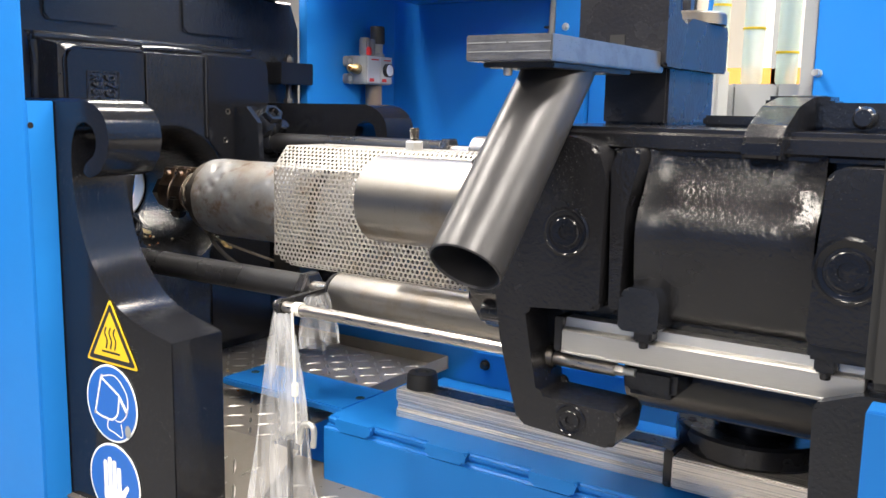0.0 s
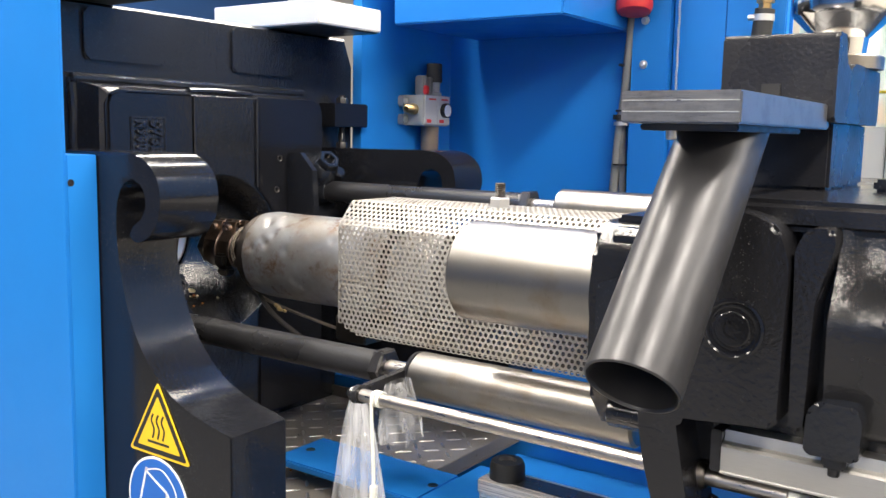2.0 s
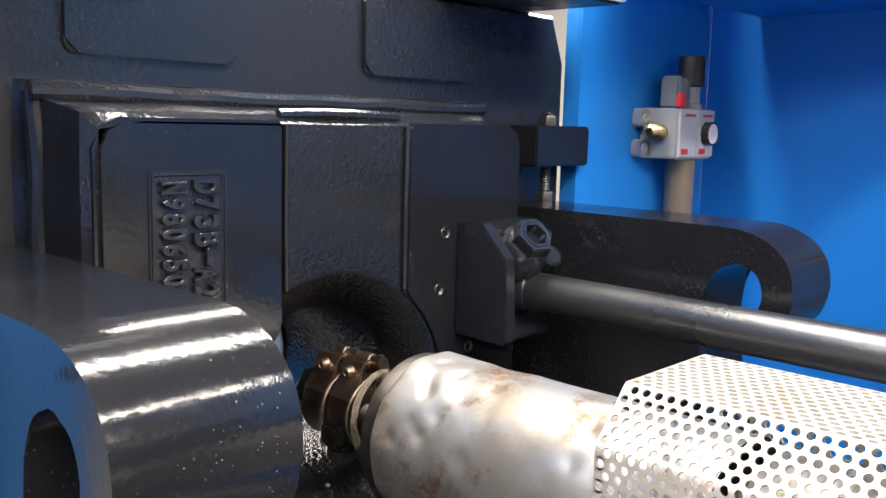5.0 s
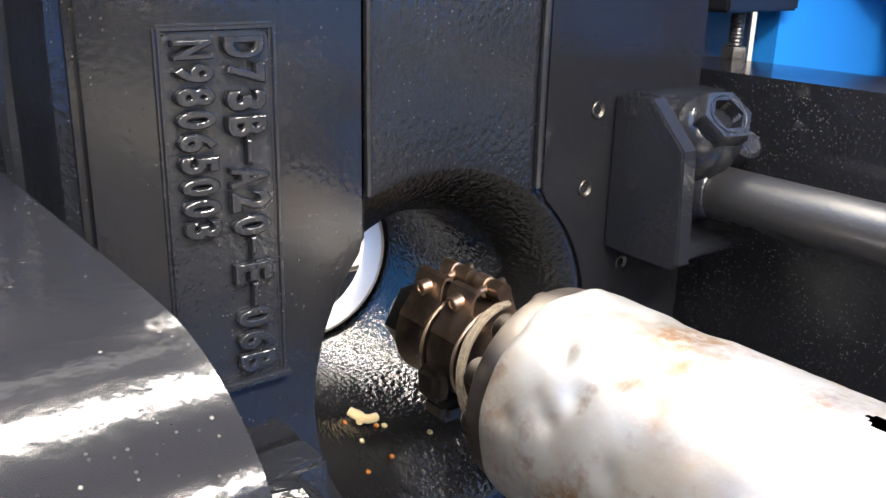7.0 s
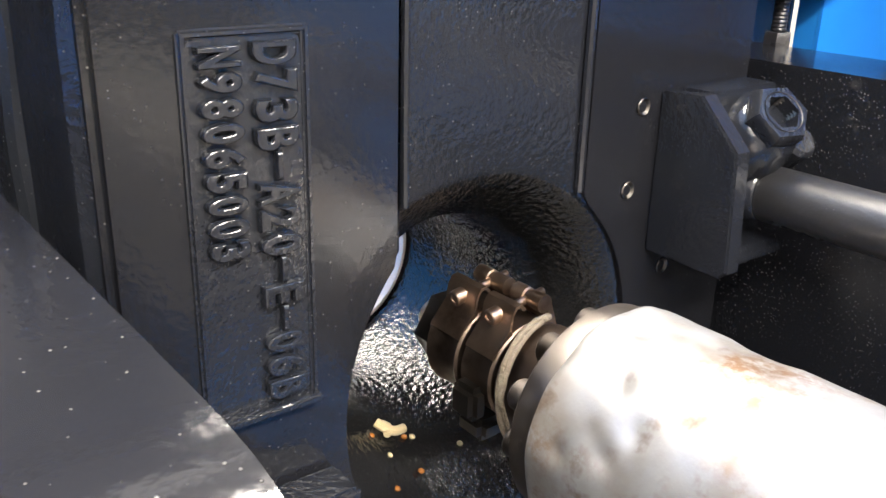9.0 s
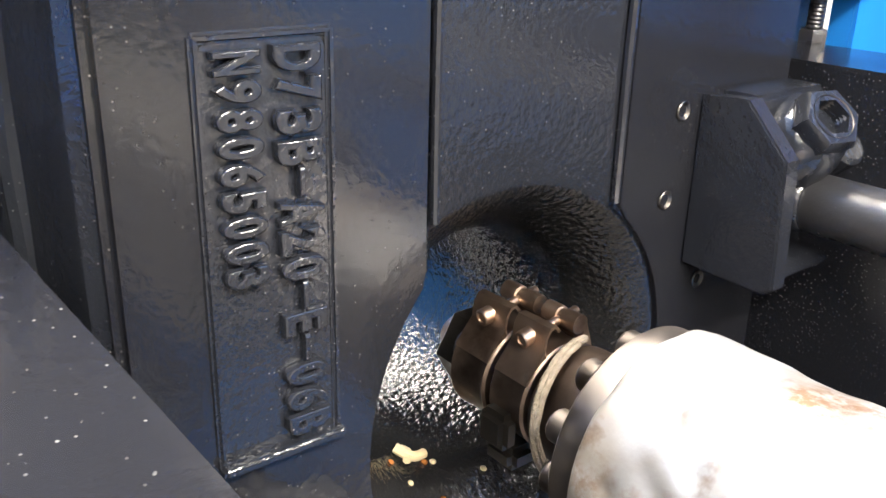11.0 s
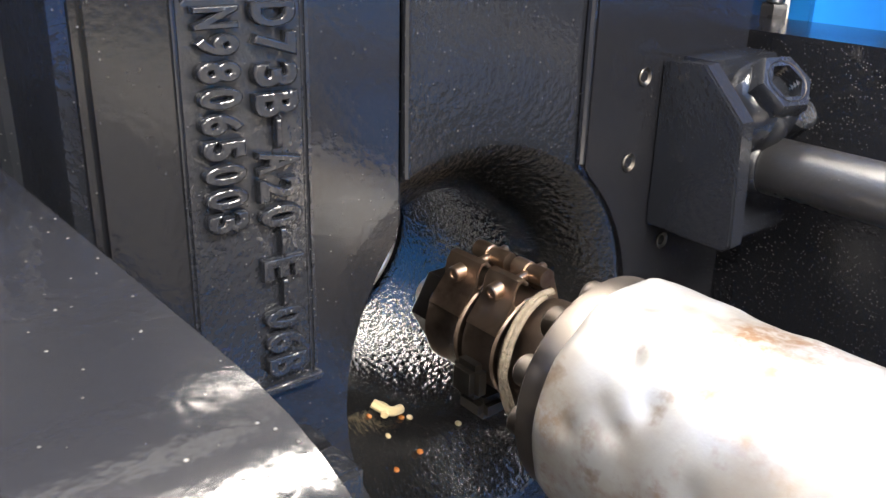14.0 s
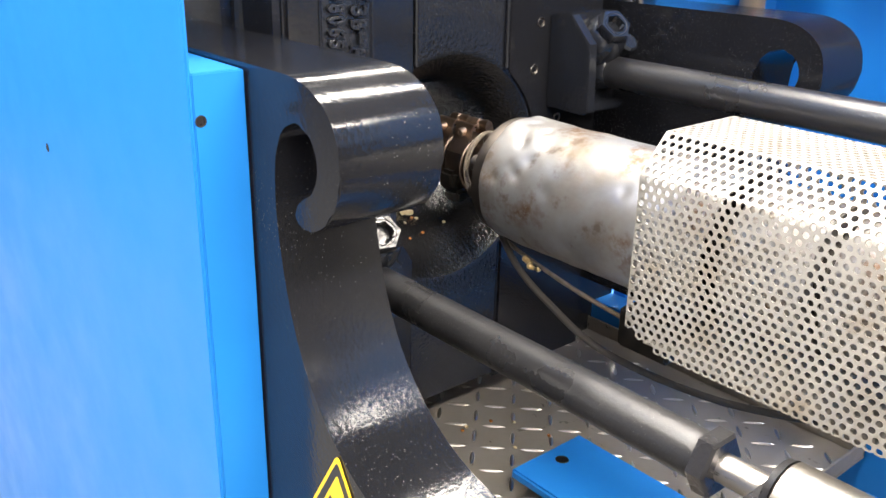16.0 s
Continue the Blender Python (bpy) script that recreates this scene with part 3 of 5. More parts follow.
for j in range(rows + 1):
    x = -1.172 + (0.262) * j / rows
    ring = []
    for i in range(n):
        a = 2 * math.pi * i / n
        p = Vector((x * 22, math.cos(a) * 1.6, math.sin(a) * 1.6))
        # wavy front hem, then a nearly round foil with soft creases and pressed-in dents
        hem = max(0.0, 1 - j / 14)
        d = 0.0009 * noise.noise(p) + 0.0004 * noise.noise(p * 3) + hem * 0.0022 * noise.noise(Vector((7, math.cos(a) * 3, math.sin(a) * 3)))
        d -= 0.004 * max(0, abs(noise.noise(p * 0.8 + Vector((9, 3, 5)))) - 0.36)
        for qx, qa, qr, qd in CRATERS:
            da = (a - qa + math.pi) % (2 * math.pi) - math.pi
            h = ((x - qx) ** 2 + (0.065 * da) ** 2) / (qr * qr)
            if h < 5:
                d += qd * (0.3 * h - 1) * math.exp(-h)
        r = 0.0655 + d - (0.004 if j == 0 else 0.0008 if j == 1 else 0)
        ring.append(bm.verts.new((x + hem * 0.002 * noise.noise(Vector((2, math.cos(a) * 4, math.sin(a) * 4))), AY + r * math.cos(a), AZ + r * math.sin(a))))
    rings.append(ring)
for j, (p, q) in enumerate(zip(rings, rings[1:])):
    x = -1.172 + 0.262 * (j + 0.5) / rows
    for i in range(n):
        a = 2 * math.pi * (i + 0.5) / n
        if ((x - HOLE_X) / 0.009) ** 2 + ((a - HOLE_A) * 0.0655 / 0.0055) ** 2 > 1:
            bm.faces.new((p[i], p[(i + 1) % n], q[(i + 1) % n], q[i]))
bm.faces.new(rings[0])
part("jacket", bm, JACKET, barrel, "dented scorched foil jacket")
NX = Vector((-1, 0, 0))
ax = lambda x: (x, AY, AZ)
FLANGE = brushed("scorched_flange_steel", (0.2, 0.175, 0.155), 0.42, (1, 1, 1), 0.35, (0.1, 0.07, 0.045))
part("core", rod(ax(-1.165), ax(-0.47), 0.047, 40), DARKSTEEL, barrel, "dark steel barrel core")
for i in range(5):
    x0 = -0.895 + 0.085 * i
    part("barrel_heater", lathe(ax(x0), ax(0), [(0, 0.0472), (0, 0.061), (0.002, 0.062), (0.068, 0.062), (0.07, 0.061), (0.07, 0.0472)], 48, caps=False), JACKET, barrel, "dull heater band on the barrel")
part("end_flange", lathe(ax(-1.158), ax(-1.3), [(0, 0.056), (0.01, 0.0612), (0.027, 0.0612), (0.0285, 0.0598), (0.0285, 0.03)], 64), FLANGE, barrel)
for i in range(10):
    a = 2 * math.pi * (i + 0.4) / 10
    c = Vector((-1.186, AY + 0.046 * math.cos(a), AZ + 0.046 * math.sin(a)))
    knurl = bmesh.new()
    lathe(c, c + NX, [(0, 0.0088), (0.0125, 0.0088), (0.014, 0.0078), (0.014, 0.0045), (0.007, 0.004)], 28, knurl)
    part("flange_bolt", knurl, FLANGE, barrel)
part("nozzle", lathe(ax(-1.18), ax(-1.4), [(0, 0.036), (0.022, 0.033), (0.024, 0.0262), (0.12, 0.0262), (0.124, 0.024), (0.142, 0.017), (0.152, 0.011), (0.152, 0.003)], 40), DARKSTEEL, barrel)
BANDS = ((-1.2355, -1.2625), (-1.2665, -1.2965))
for x0, x1 in BANDS:
    w = abs(x1 - x0)
    part("heater_band", lathe(ax(x0), ax(-2), [(0, 0.0262), (0, 0.0305), (0.0015, 0.032), (0.004, 0.0312), (w - 0.004, 0.0312), (w - 0.0015, 0.032), (w, 0.0305), (w, 0.0262)], 48, caps=False), BRONZE, barrel)


# ---- nozzle fittings ----
def band_clamp(xc, w):
    """Folded strip, rolled barrel and socket screw that close a heater band at its top."""
    ang = 1.66
    c, s = math.cos(ang), math.sin(ang)
    up, side = Vector((0, c, s)), Vector((0, -s, c))
    base = Vector((xc, AY, AZ)) + up * 0.0312

    def at(u, v, dx=0.0):
        return base + side * u + up * v + Vector((dx, 0, 0))

    def strip(pts, half):
        bm = bmesh.new()
        lo, hi = [bm.verts.new(at(u, v, -half)) for u, v in pts], [bm.verts.new(at(u, v, half)) for u, v in pts]
        bm.faces.new(lo), bm.faces.new(hi)
        for i in range(len(pts)):
            q = (i + 1) % len(pts)
            bm.faces.new((lo[i], lo[q], hi[q], hi[i]))
        return bm
    near = part("clamp_strip", strip([(0.0275, -0.0135), (0.0265, -0.0115), (0.0145, 0.001), (0.0125, 0.0095), (0.009, 0.0142), (0.0045, 0.0145), (0.0015, 0.0105), (0.0032, 0.0095), (0.0055, 0.0128), (0.0085, 0.0125), (0.011, 0.0088), (0.013, 0.0), (0.012, -0.002), (0.026, -0.0145)], w), COPPER, barrel)
    part("clamp_saddle", strip([(0.014, -0.003), (0.0125, 0.0085), (0.0095, 0.0085), (0.0085, -0.001)], w * 0.55), COPPER, near)
    far = part("clamp_barrel", lathe(at(-0.013, 0.0085, -w), at(-0.013, 0.0085, w), [(0, 0.0028), (0, 0.0056), (2 * w * 0.42, 0.0056), (2 * w * 0.44, 0.0045), (2 * w * 0.56, 0.0045), (2 * w * 0.58, 0.0056), (2 * w, 0.0056), (2 * w, 0.0028)], 18), COPPER, barrel)
    part("barrel_foot", strip([(-0.0225, -0.0085), (-0.0185, 0.0075), (-0.0165, 0.0075), (-0.015, -0.003)], w), COPPER, far)
    part("clamp_screw", lathe(at(0.0195, 0.0062), at(-0.03, 0.0098), [(0.001, 0.0005), (0.001, 0.0024), (0.0, 0.0026), (0.0, 0.0044), (0.0007, 0.005), (0.0075, 0.005), (0.0075, 0.0026), (0.042, 0.0026), (0.043, 0.002)], 20), COPPER, near, "coppery socket screw")


for x0, x1 in BANDS:
    band_clamp((x0 + x1) / 2, abs(x1 - x0) * 0.46)
part("terminal_cover", box(-1.262, -1.24, AY - 0.04, AY - 0.027, AZ - 0.026, AZ - 0.004, 0.004), DARKSTEEL, barrel)
part("terminal_cover", box(-1.262, -1.238, AY - 0.034, AY - 0.014, AZ - 0.04, AZ - 0.026, 0.004), DARKSTEEL, barrel)
part("heater_clamp", lathe(ax(-1.2), ax(-2), [(0, 0.034), (0.004, 0.0345), (0.028, 0.033), (0.032, 0.031)], 40), BRONZE, barrel)
part("tip_hexagon", hexnut(ax(-1.3), ax(-1.318), 0.027), DARKSTEEL, barrel)
BRAID = mat("glass_fibre_braid", (0.3, 0.25, 0.19), 0.9)
bump(BRAID, noise_tex(BRAID, 500, 3), 0.8, 0.002)
link(BRAID, mix(BRAID, noise_tex(BRAID, 160, 4), (0.25, 0.21, 0.16), (0.06, 0.045, 0.03)), bsdf(BRAID).inputs["Base Color"])
wrap = [(-1.231 + 0.0022 * i, AY + (0.036 + 0.0006 * i) * math.cos(1.35 + i * 0.3), AZ + (0.036 + 0.0006 * i) * math.sin(1.35 + i * 0.3)) for i in range(11)]
part("braided_lead", hose(wrap + [(-1.195, 1.045, 1.134), (-1.17, 1.045, 1.121), (-1.13, 1.042, 1.113), (-1.06, 1.036, 1.104), (-0.99, 1.045, 1.09)], 0.0023, 10), BRAID, barrel, "frayed glass-fibre braided lead")
part("braided_lead", hose([(x + 0.0035, AY + (y - AY) * 1.02, AZ + (z - AZ) * 1.02) for x, y, z in wrap[1:7]] + [(-1.205, 1.03, 1.155)], 0.0017, 8), BRAID, barrel)
lead = mat("grey_heater_lead", (0.04, 0.036, 0.032), 0.8)
part("lead", hose([(-1.19, 1.05, 1.13), (-1.15, 1.035, 1.108), (-1.1, 1.03, 1.085), (-1.02, 1.035, 1.055), (-0.93, 1.1, 1.02), (-0.82, 1.14, 1.03)], 0.0036, 10), lead, barrel)
part("terminal_box", box(-0.985, -0.93, 1.0, 1.08, 1.09, 1.128, 0.003), DARKSTEEL, barrel)
# amber drool set hard under the jacket
rr = random.Random(3)
drool = bmesh.new()
for i in range(6):
    m = Matrix.Translation((-1.135 + 0.003 * i, 1.036 + rr.uniform(-0.003, 0.003), 1.1165 - 0.0016 * i))
    bmesh.ops.create_icosphere(drool, subdivisions=2, radius=rr.uniform(0.0022, 0.004), matrix=m)
part("plastic_drool", drool, mat("hardened_drool", (0.42, 0.3, 0.13), 0.35), barrel, "yellowed drop of hardened plastic")

# scraps of plastic in the bowl
AMBER = mat("amber_granule", (0.3, 0.11, 0.025), 0.25)
IVORY = mat("ivory_plastic", (0.5, 0.41, 0.24), 0.4)
rng = random.Random(7)


def granule(x, y, z, r, material):
    bm = bmesh.new()
    bmesh.ops.create_icosphere(bm, subdivisions=2, radius=r)
    for v in bm.verts:
        v.co = Vector((x + v.co.x * 1.25, y + v.co.y, z + v.co.z * 0.8))
    return tagged(part("plastic_granule", bm, material), "small stray plastic granule lying in the machine", "granule", "stray granules")


def bowl_floor(x, y):
    """Height of the bowl's lower surface at x, y."""
    rr = HR - 0.002 - (-1.2605 - x) * 0.95 if x > -1.3 else 0.086 - (-1.3 - x) * 0.15
    k = min(1.0, max(0.0, (-1.265 - x) / 0.08))
    return HZ + (AZ - HZ) * k - math.sqrt(max(rr * rr - (y - HY - (AY - HY) * k) ** 2, 0.0001))


for i in range(7):
    x, y = rng.uniform(-1.325, -1.27), rng.uniform(1.0, 1.08)
    granule(x, y, bowl_floor(x, y) + 0.0016, 0.002, AMBER if i % 3 else IVORY)
sx, sy = -1.325, 1.02
sz = bowl_floor(sx, sy) + 0.004
scrap = thing("plastic_scrap", (sx, sy, sz - 0.004), "ivory plastic sprue scrap lying in the bowl", "plastic scrap")
part("sprue", hose([(sx - 0.004, sy - 0.004, sz + 0.006), (sx + 0.002, sy, sz + 0.003), (sx + 0.004, sy + 0.006, sz), (sx + 0.002, sy + 0.014, sz - 0.002)], 0.0032, 8), IVORY, scrap)
part("flash", hose([(sx - 0.008, sy + 0.004, sz), (sx, sy + 0.003, sz + 0.002), (sx + 0.006, sy - 0.002, sz + 0.001)], 0.0026, 8), IVORY, scrap)

# ---- perforated shield ----
shield = thing("heat_shield", (-0.73, AY, 1.08), "perforated bright steel heat shield over the barrel", "heat shield")
PROF = [(0.987, 1.107), (0.987, 1.254), (1.015, 1.285), (1.111, 1.285), (1.139, 1.254), (1.139, 1.107)]
seglen = [0]
for p, q in zip(PROF, PROF[1:]):
    seglen.append(seglen[-1] + math.dist(p, q))


def on_prof(s, off):
    s = min(max(s, 0), seglen[-1] - 1e-9)
    for i in range(len(PROF) - 1):
        if s <= seglen[i + 1]:
            t = (s - seglen[i]) / (seglen[i + 1] - seglen[i])
            (y0, z0), (y1, z1) = PROF[i], PROF[i + 1]
            L = seglen[i + 1] - seglen[i]
            return y0 + (y1 - y0) * t + off * (z1 - z0) / L, z0 + (z1 - z0) * t - off * (y1 - y0) / L


def perforated(x0, x1, pitch, hole, thick):
    verts, faces = [], []
    dv = pitch * math.sqrt(3) / 2
    nv, nu = int(seglen[-1] / dv), int((x1 - x0) / pitch)
    for j in range(nv):
        for i in range(nu):
            cu, cv = x0 + pitch * (i + 0.5 + 0.5 * (j % 2)), dv * (j + 0.5)
            if cv < 0.02 and cu - x0 < 0.036 - cv * 2.2:
                continue
            b = len(verts)
            for k in range(12):
                a = math.pi * k / 6 + math.pi / 6
                # outer edge of the cell: a hexagon with a point up
                rr = (pitch / 2) / math.cos(((a + math.pi / 6) % (math.pi / 3)) - math.pi / 6)
                # near the ends the outer edge is clipped
                pu, pv = cu + rr * math.cos(a), cv + rr * math.sin(a)
                if i == 0 and math.cos(a) < -0.3:
                    pu = x0
                if i == nu - 1 and math.cos(a) > 0.3:
                    pu = x1
                pu = min(max(pu, x0), x1)
                for (u, v) in ((pu, pv), (cu + hole * math.cos(a), cv + hole * math.sin(a))):
                    u = min(max(u, x0), x1)
                    for off in (0.0, -thick):
                        y, z = on_prof(v, off)
                        verts.append((u, y, z))
            for k in range(12):
                o, q = b + 4 * k, b + 4 * ((k + 1) % 12)
                faces.append((o, q, q + 2, o + 2))
                faces.append((o + 1, o + 3, q + 3, q + 1))
                faces.append((o + 2, q + 2, q + 3, o + 3))
    return verts, faces


vs, fs = perforated(-0.966, -0.47, 0.0078, 0.0026, 0.0015)
me = bpy.data.meshes.new("perforated_sheet")
base = world_base(shield)
me.from_pydata([(x - base.x, y - base.y, z - base.z) for x, y, z in vs], [], fs)
me.materials.append(PERF)
o = new("perforated_sheet", me)
o.parent = shield
part("bottom_liner", box(-0.95, -0.475, 0.992, 1.134, 1.1085, 1.11), PERF, shield, "plain sheet closing the underside")
for x in (-0.76, -0.535):
    st = thing("shield_stud", (x, AY, 1.285), "zinc threaded stud with nut and washer on the shield", "stud", "studs on the heat shield")
    part("washer", lathe((x, AY, 1.2853), (x, AY, 1.4), [(0, 0.0165), (0.002, 0.0165)], 28), ZINC, st)
    part("nut", hexnut((x, AY, 1.2873), (x, AY, 1.2998), 0.0138), ZINC, st)
    part("thread", lathe((x, AY, 1.287), (x, AY, 1.4), [(0, 0.0072)] + [(0.012 + 0.0012 * i, 0.0072 if i % 2 else 0.0062) for i in range(17)], 16), DARKSTEEL, st)

# ---- tie rods and rams ----
def ram(name, y, z, x_rod0, x_end, label, r=0.0275):
    t = thing(name, (-0.8, y, z), label, "hydraulic cylinder", "carriage rams")
    part("tie_rod", rod((-1.235, y, z), (x_rod0, y, z), 0.0185, 32), SLEEVE, t, "black sleeve")
    part("lock_nut", hexnut((x_rod0, y, z), (x_rod0 + 0.014, y, z), 0.0245), SATIN, t)
    part("piston_rod", rod((x_rod0, y, z), (x_rod0 + 0.06, y, z), 0.011), ROD_STEEL, t)
    part("cylinder_tube", rod((x_rod0 + 0.058, y, z), (x_end, y, z), r, 40, edge=0.003), STEEL, t, "bright turned steel tube")
    return t


ram_f = ram("carriage_ram", 0.899, 1.1005, -0.822, -0.49, "carriage ram with black rod and bright steel cylinder")
ram_b = ram("carriage_ram", 1.24, 1.276, -0.822, -0.3, "carriage ram with black rod and bright steel cylinder")
cyl = thing("injection_cylinder", (-0.6, 0.88, 1.235), "large bright turned steel injection cylinder tube", "hydraulic cylinder")
part("cylinder_tube", rod((-0.683, 0.88, 1.235), (-0.5, 0.88, 1.235), 0.0532, 64, edge=0.004), STEEL, cyl)


label = thing("tape_label", (-0.69, 0.986, 1.22), "pale masking-tape label with a hand-drawn black ring mark", "label")
MASK = mat("masking_tape", (0.5, 0.48, 0.43), 0.6)
part("tape", box(-0.757, -0.7, 0.9852, 0.9858, 1.203, 1.25), MASK, label)
cx, cz = -0.742, 1.2265
part("ring_mark", band([(cx + 0.009 * math.cos(t * 0.5), cz + 0.01 * math.sin(t * 0.5)) for t in range(14)], 0.0012, 0.9848), SIGNBLACK, label)
part("stroke_mark", band([(cx - 0.012, cz - 0.008), (cx, cz), (cx + 0.013, cz + 0.012)], 0.0012, 0.9847), SIGNBLACK, label)
part("rear_cap", lathe((-0.515, 0.88, 1.235), (0, 0.88, 1.235), [(0, 0.05), (0.0, 0.062), (0.03, 0.066), (0.08, 0.066)], 48), CAST, cyl)

# ---- injection housing ----
body = thing("injection_housing", (-0.1, AY, 0.95), "heavy glossy black cast injection housing", "machine housing")
part("core", box(-0.43, 0.6, 0.805, 1.34, 1.10, 1.31, 0.012, seg=3), PEEL, body)
part("top_plate", box(-0.44, 0.6, 0.79, 1.34, 1.31, 1.334, 0.006, seg=3), PEEL, body)
# front head with lightening pockets
part("front_head", extrude(rounded([(0.815, 1.15), (0.815, 1.285), (0.835, 1.303), (1.02, 1.303), (1.02, 1.1), (0.86, 1.1)], 0.012), "x", -0.512, -0.43, 0.005), PEEL, body)
part("head_block", extrude(rounded([(-0.50, 1.155), (-0.44, 1.155), (-0.44, 1.28), (-0.468, 1.28), (-0.468, 1.262), (-0.50, 1.25)], 0.004), "y", 0.802, 0.83, 0.003), CAST, body)
part("head_bolt", rod((-0.495, 0.83, 1.288), (-0.452, 0.83, 1.288), 0.012, 20, edge=0.002), CAST, body)
part("head_bolt", rod((-0.495, 0.83, 1.128), (-0.452, 0.83, 1.128), 0.012, 20, edge=0.002), CAST, body)
part("head_top", box(-0.5, -0.43, 0.84, 1.2, 1.296, 1.309, 0.003), PEEL, body)
for z in (1.237, 1.21):
    part("tapped_hole", lathe((-0.467, 0.8018, z), (-0.467, 0.7, z), [(0.0004, 0.0055), (0.0007, 0.0045), (0.0002, 0.003), (0.0001, 0.0003)], 20), DARKSTEEL, body)
# near flange and its foot
FL = [(-0.441, 1.165), (-0.434, 1.119), (-0.411, 1.037), (-0.308, 1.032), (-0.303, 1.068), (-0.391, 1.07), (-0.408, 1.157), (-0.33, 1.163), (-0.328, 1.29), (-0.338, 1.316), (-0.36, 1.325), (-0.43, 1.325), (-0.444, 1.3)]
part("flange", extrude(rounded(FL, 0.007), "y", 0.76, 0.82, 0.004, seg=3), PEEL, body)


def bulge(x0, x1, prof, n=14, material=PEEL, name="panel"):
    bm = bmesh.new()
    cols = []
    line = smooth_line(prof, 4)
    for i in range(n + 1):
        t = i / n
        x = x0 + (x1 - x0) * t
        edge = min(t, 1 - t) * n / 2.0
        lift = 0.005 * max(0.0, 1 - edge) ** 2
        cols.append([bm.verts.new((x, p.x - lift, p.y)) for p in line])
    for a, b in zip(cols, cols[1:]):
        for k in range(len(line) - 1):
            bm.faces.new((a[k], a[k + 1], b[k + 1], b[k]))
    return part(name, bm, material, body)


bulge(-0.30, -0.146, [(0.80, 1.323), (0.798, 1.31), (0.795, 1.295), (0.788, 1.278), (0.777, 1.262), (0.771, 1.245), (0.772, 1.22), (0.776, 1.19), (0.784, 1.165), (0.80, 1.155), (0.83, 1.152)])
part("rib", extrude(rounded([(-0.322, 1.162), (-0.312, 1.162), (-0.31, 1.26), (-0.298, 1.305), (-0.30, 1.316), (-0.318, 1.316), (-0.326, 1.3)], 0.005), "y", 0.766, 0.81, 0.004, seg=3), PEEL, body)
part("end_flange", extrude(rounded([(-0.147, 1.162), (0.6, 1.162), (0.6, 1.308), (-0.13, 1.308), (-0.14, 1.302)], 0.006), "y", 0.762, 0.82, 0.004, seg=3), PEEL, body)
part("end_web", box(-0.146, 0.6, 0.768, 0.82, 1.148, 1.164, 0.003), CAST, body)
part("leg", box(-0.134, 0.3, 0.79, 1.3, 0.86, 1.13, 0.004), CAST, body)
part("leg_post", extrude(rounded([(-0.137, 1.112), (-0.1, 1.126), (0.2, 1.126), (0.2, 0.86), (-0.13, 0.86)], 0.006), "y", 0.766, 0.8, 0.003), CAST, body)
part("under_tube", rod((-0.335, 0.89, 1.082), (-0.1, 0.89, 1.082), 0.043, 40), PEEL, body)
part("under_lug", box(-0.318, -0.265, 0.80, 0.85, 1.076, 1.106, 0.006), CAST, body)
part("swivel_disc", lathe((-0.26, 1.1, 0.942), (-0.26, 1.1, 1.1), [(0, 0.092), (0.004, 0.095), (0.026, 0.095), (0.03, 0.092), (0.03, 0.05), (0.1, 0.05)], 64), SATIN, body)
for a in (-2.6, -1.75, -0.9):
    part("disc_dimple", lathe((-0.26 + 0.078 * math.cos(a), 1.1 + 0.078 * math.sin(a), 0.9722), (-0.26 + 0.078 * math.cos(a), 1.1 + 0.078 * math.sin(a), 1.1), [(0, 0.006), (0.0008, 0.005), (0.0002, 0.003)], 16), DARKSTEEL, body)


def big_screw(x, y, z, r=0.014):
    t = part("screw_boss", lathe((x, y, z), (x, y - 1, z), [(-0.004, r * 1.75), (0.0008, r * 1.7), (0.0014, r * 1.55), (0.0004, r * 1.45), (0.0004, r * 1.3), (0.0, r * 1.2), (-0.002, r * 1.1)], 40, caps=False), PLATE, body)
    c = Vector((x, y - 0.0002, z))
    part("cap_screw", lathe(c, c + Vector((0, -1, 0)), [(-0.003, r), (0.001, r), (0.0018, r * 0.93), (0.0018, r * 0.5), (-0.006, r * 0.45), (-0.007, 0.0004)], 30, caps=False), PLATE, t)


big_screw(-0.366, 0.7595, 1.235)
big_screw(-0.118, 0.7615, 1.226, 0.0165)
big_screw(-0.353, 0.7595, 1.052, 0.0095)

# lug, cover and clips on top
lug = thing("lifting_lug", (-0.19, 0.86, 1.334), "black cast curved lifting lug on the housing", "lifting lug")
bm = extrude(rounded([(0.772, 1.311), (0.772, 1.327), (0.79, 1.339), (0.83, 1.356), (0.88, 1.364), (0.95, 1.368), (0.95, 1.334), (0.87, 1.334), (0.835, 1.33), (0.798, 1.311)], 0.004), "x", -0.212, -0.18, 0.003)
part("arm", bm, PLATE, lug)
part("foot", box(-0.228, -0.165, 0.9, 0.95, 1.334, 1.366, 0.004), CAST, lug)
part("cover_plate", box(-0.17, 0.1, 0.86, 1.1, 1.334, 1.36, 0.004), CAST, lug)
part("hose_boss", lathe((-0.13, 0.86, 1.347), (-0.13, 0.82, 1.347), [(0, 0.01), (0.015, 0.01), (0.02, 0.007), (0.02, 0.004)], 20), CAST, lug)
fit = thing("valve_block", (-0.29, 1.0, 1.334), "small black valve block on the housing top", "valve block")
part("block", box(-0.31, -0.25, 0.97, 1.05, 1.334, 1.346, 0.003), CAST, fit)

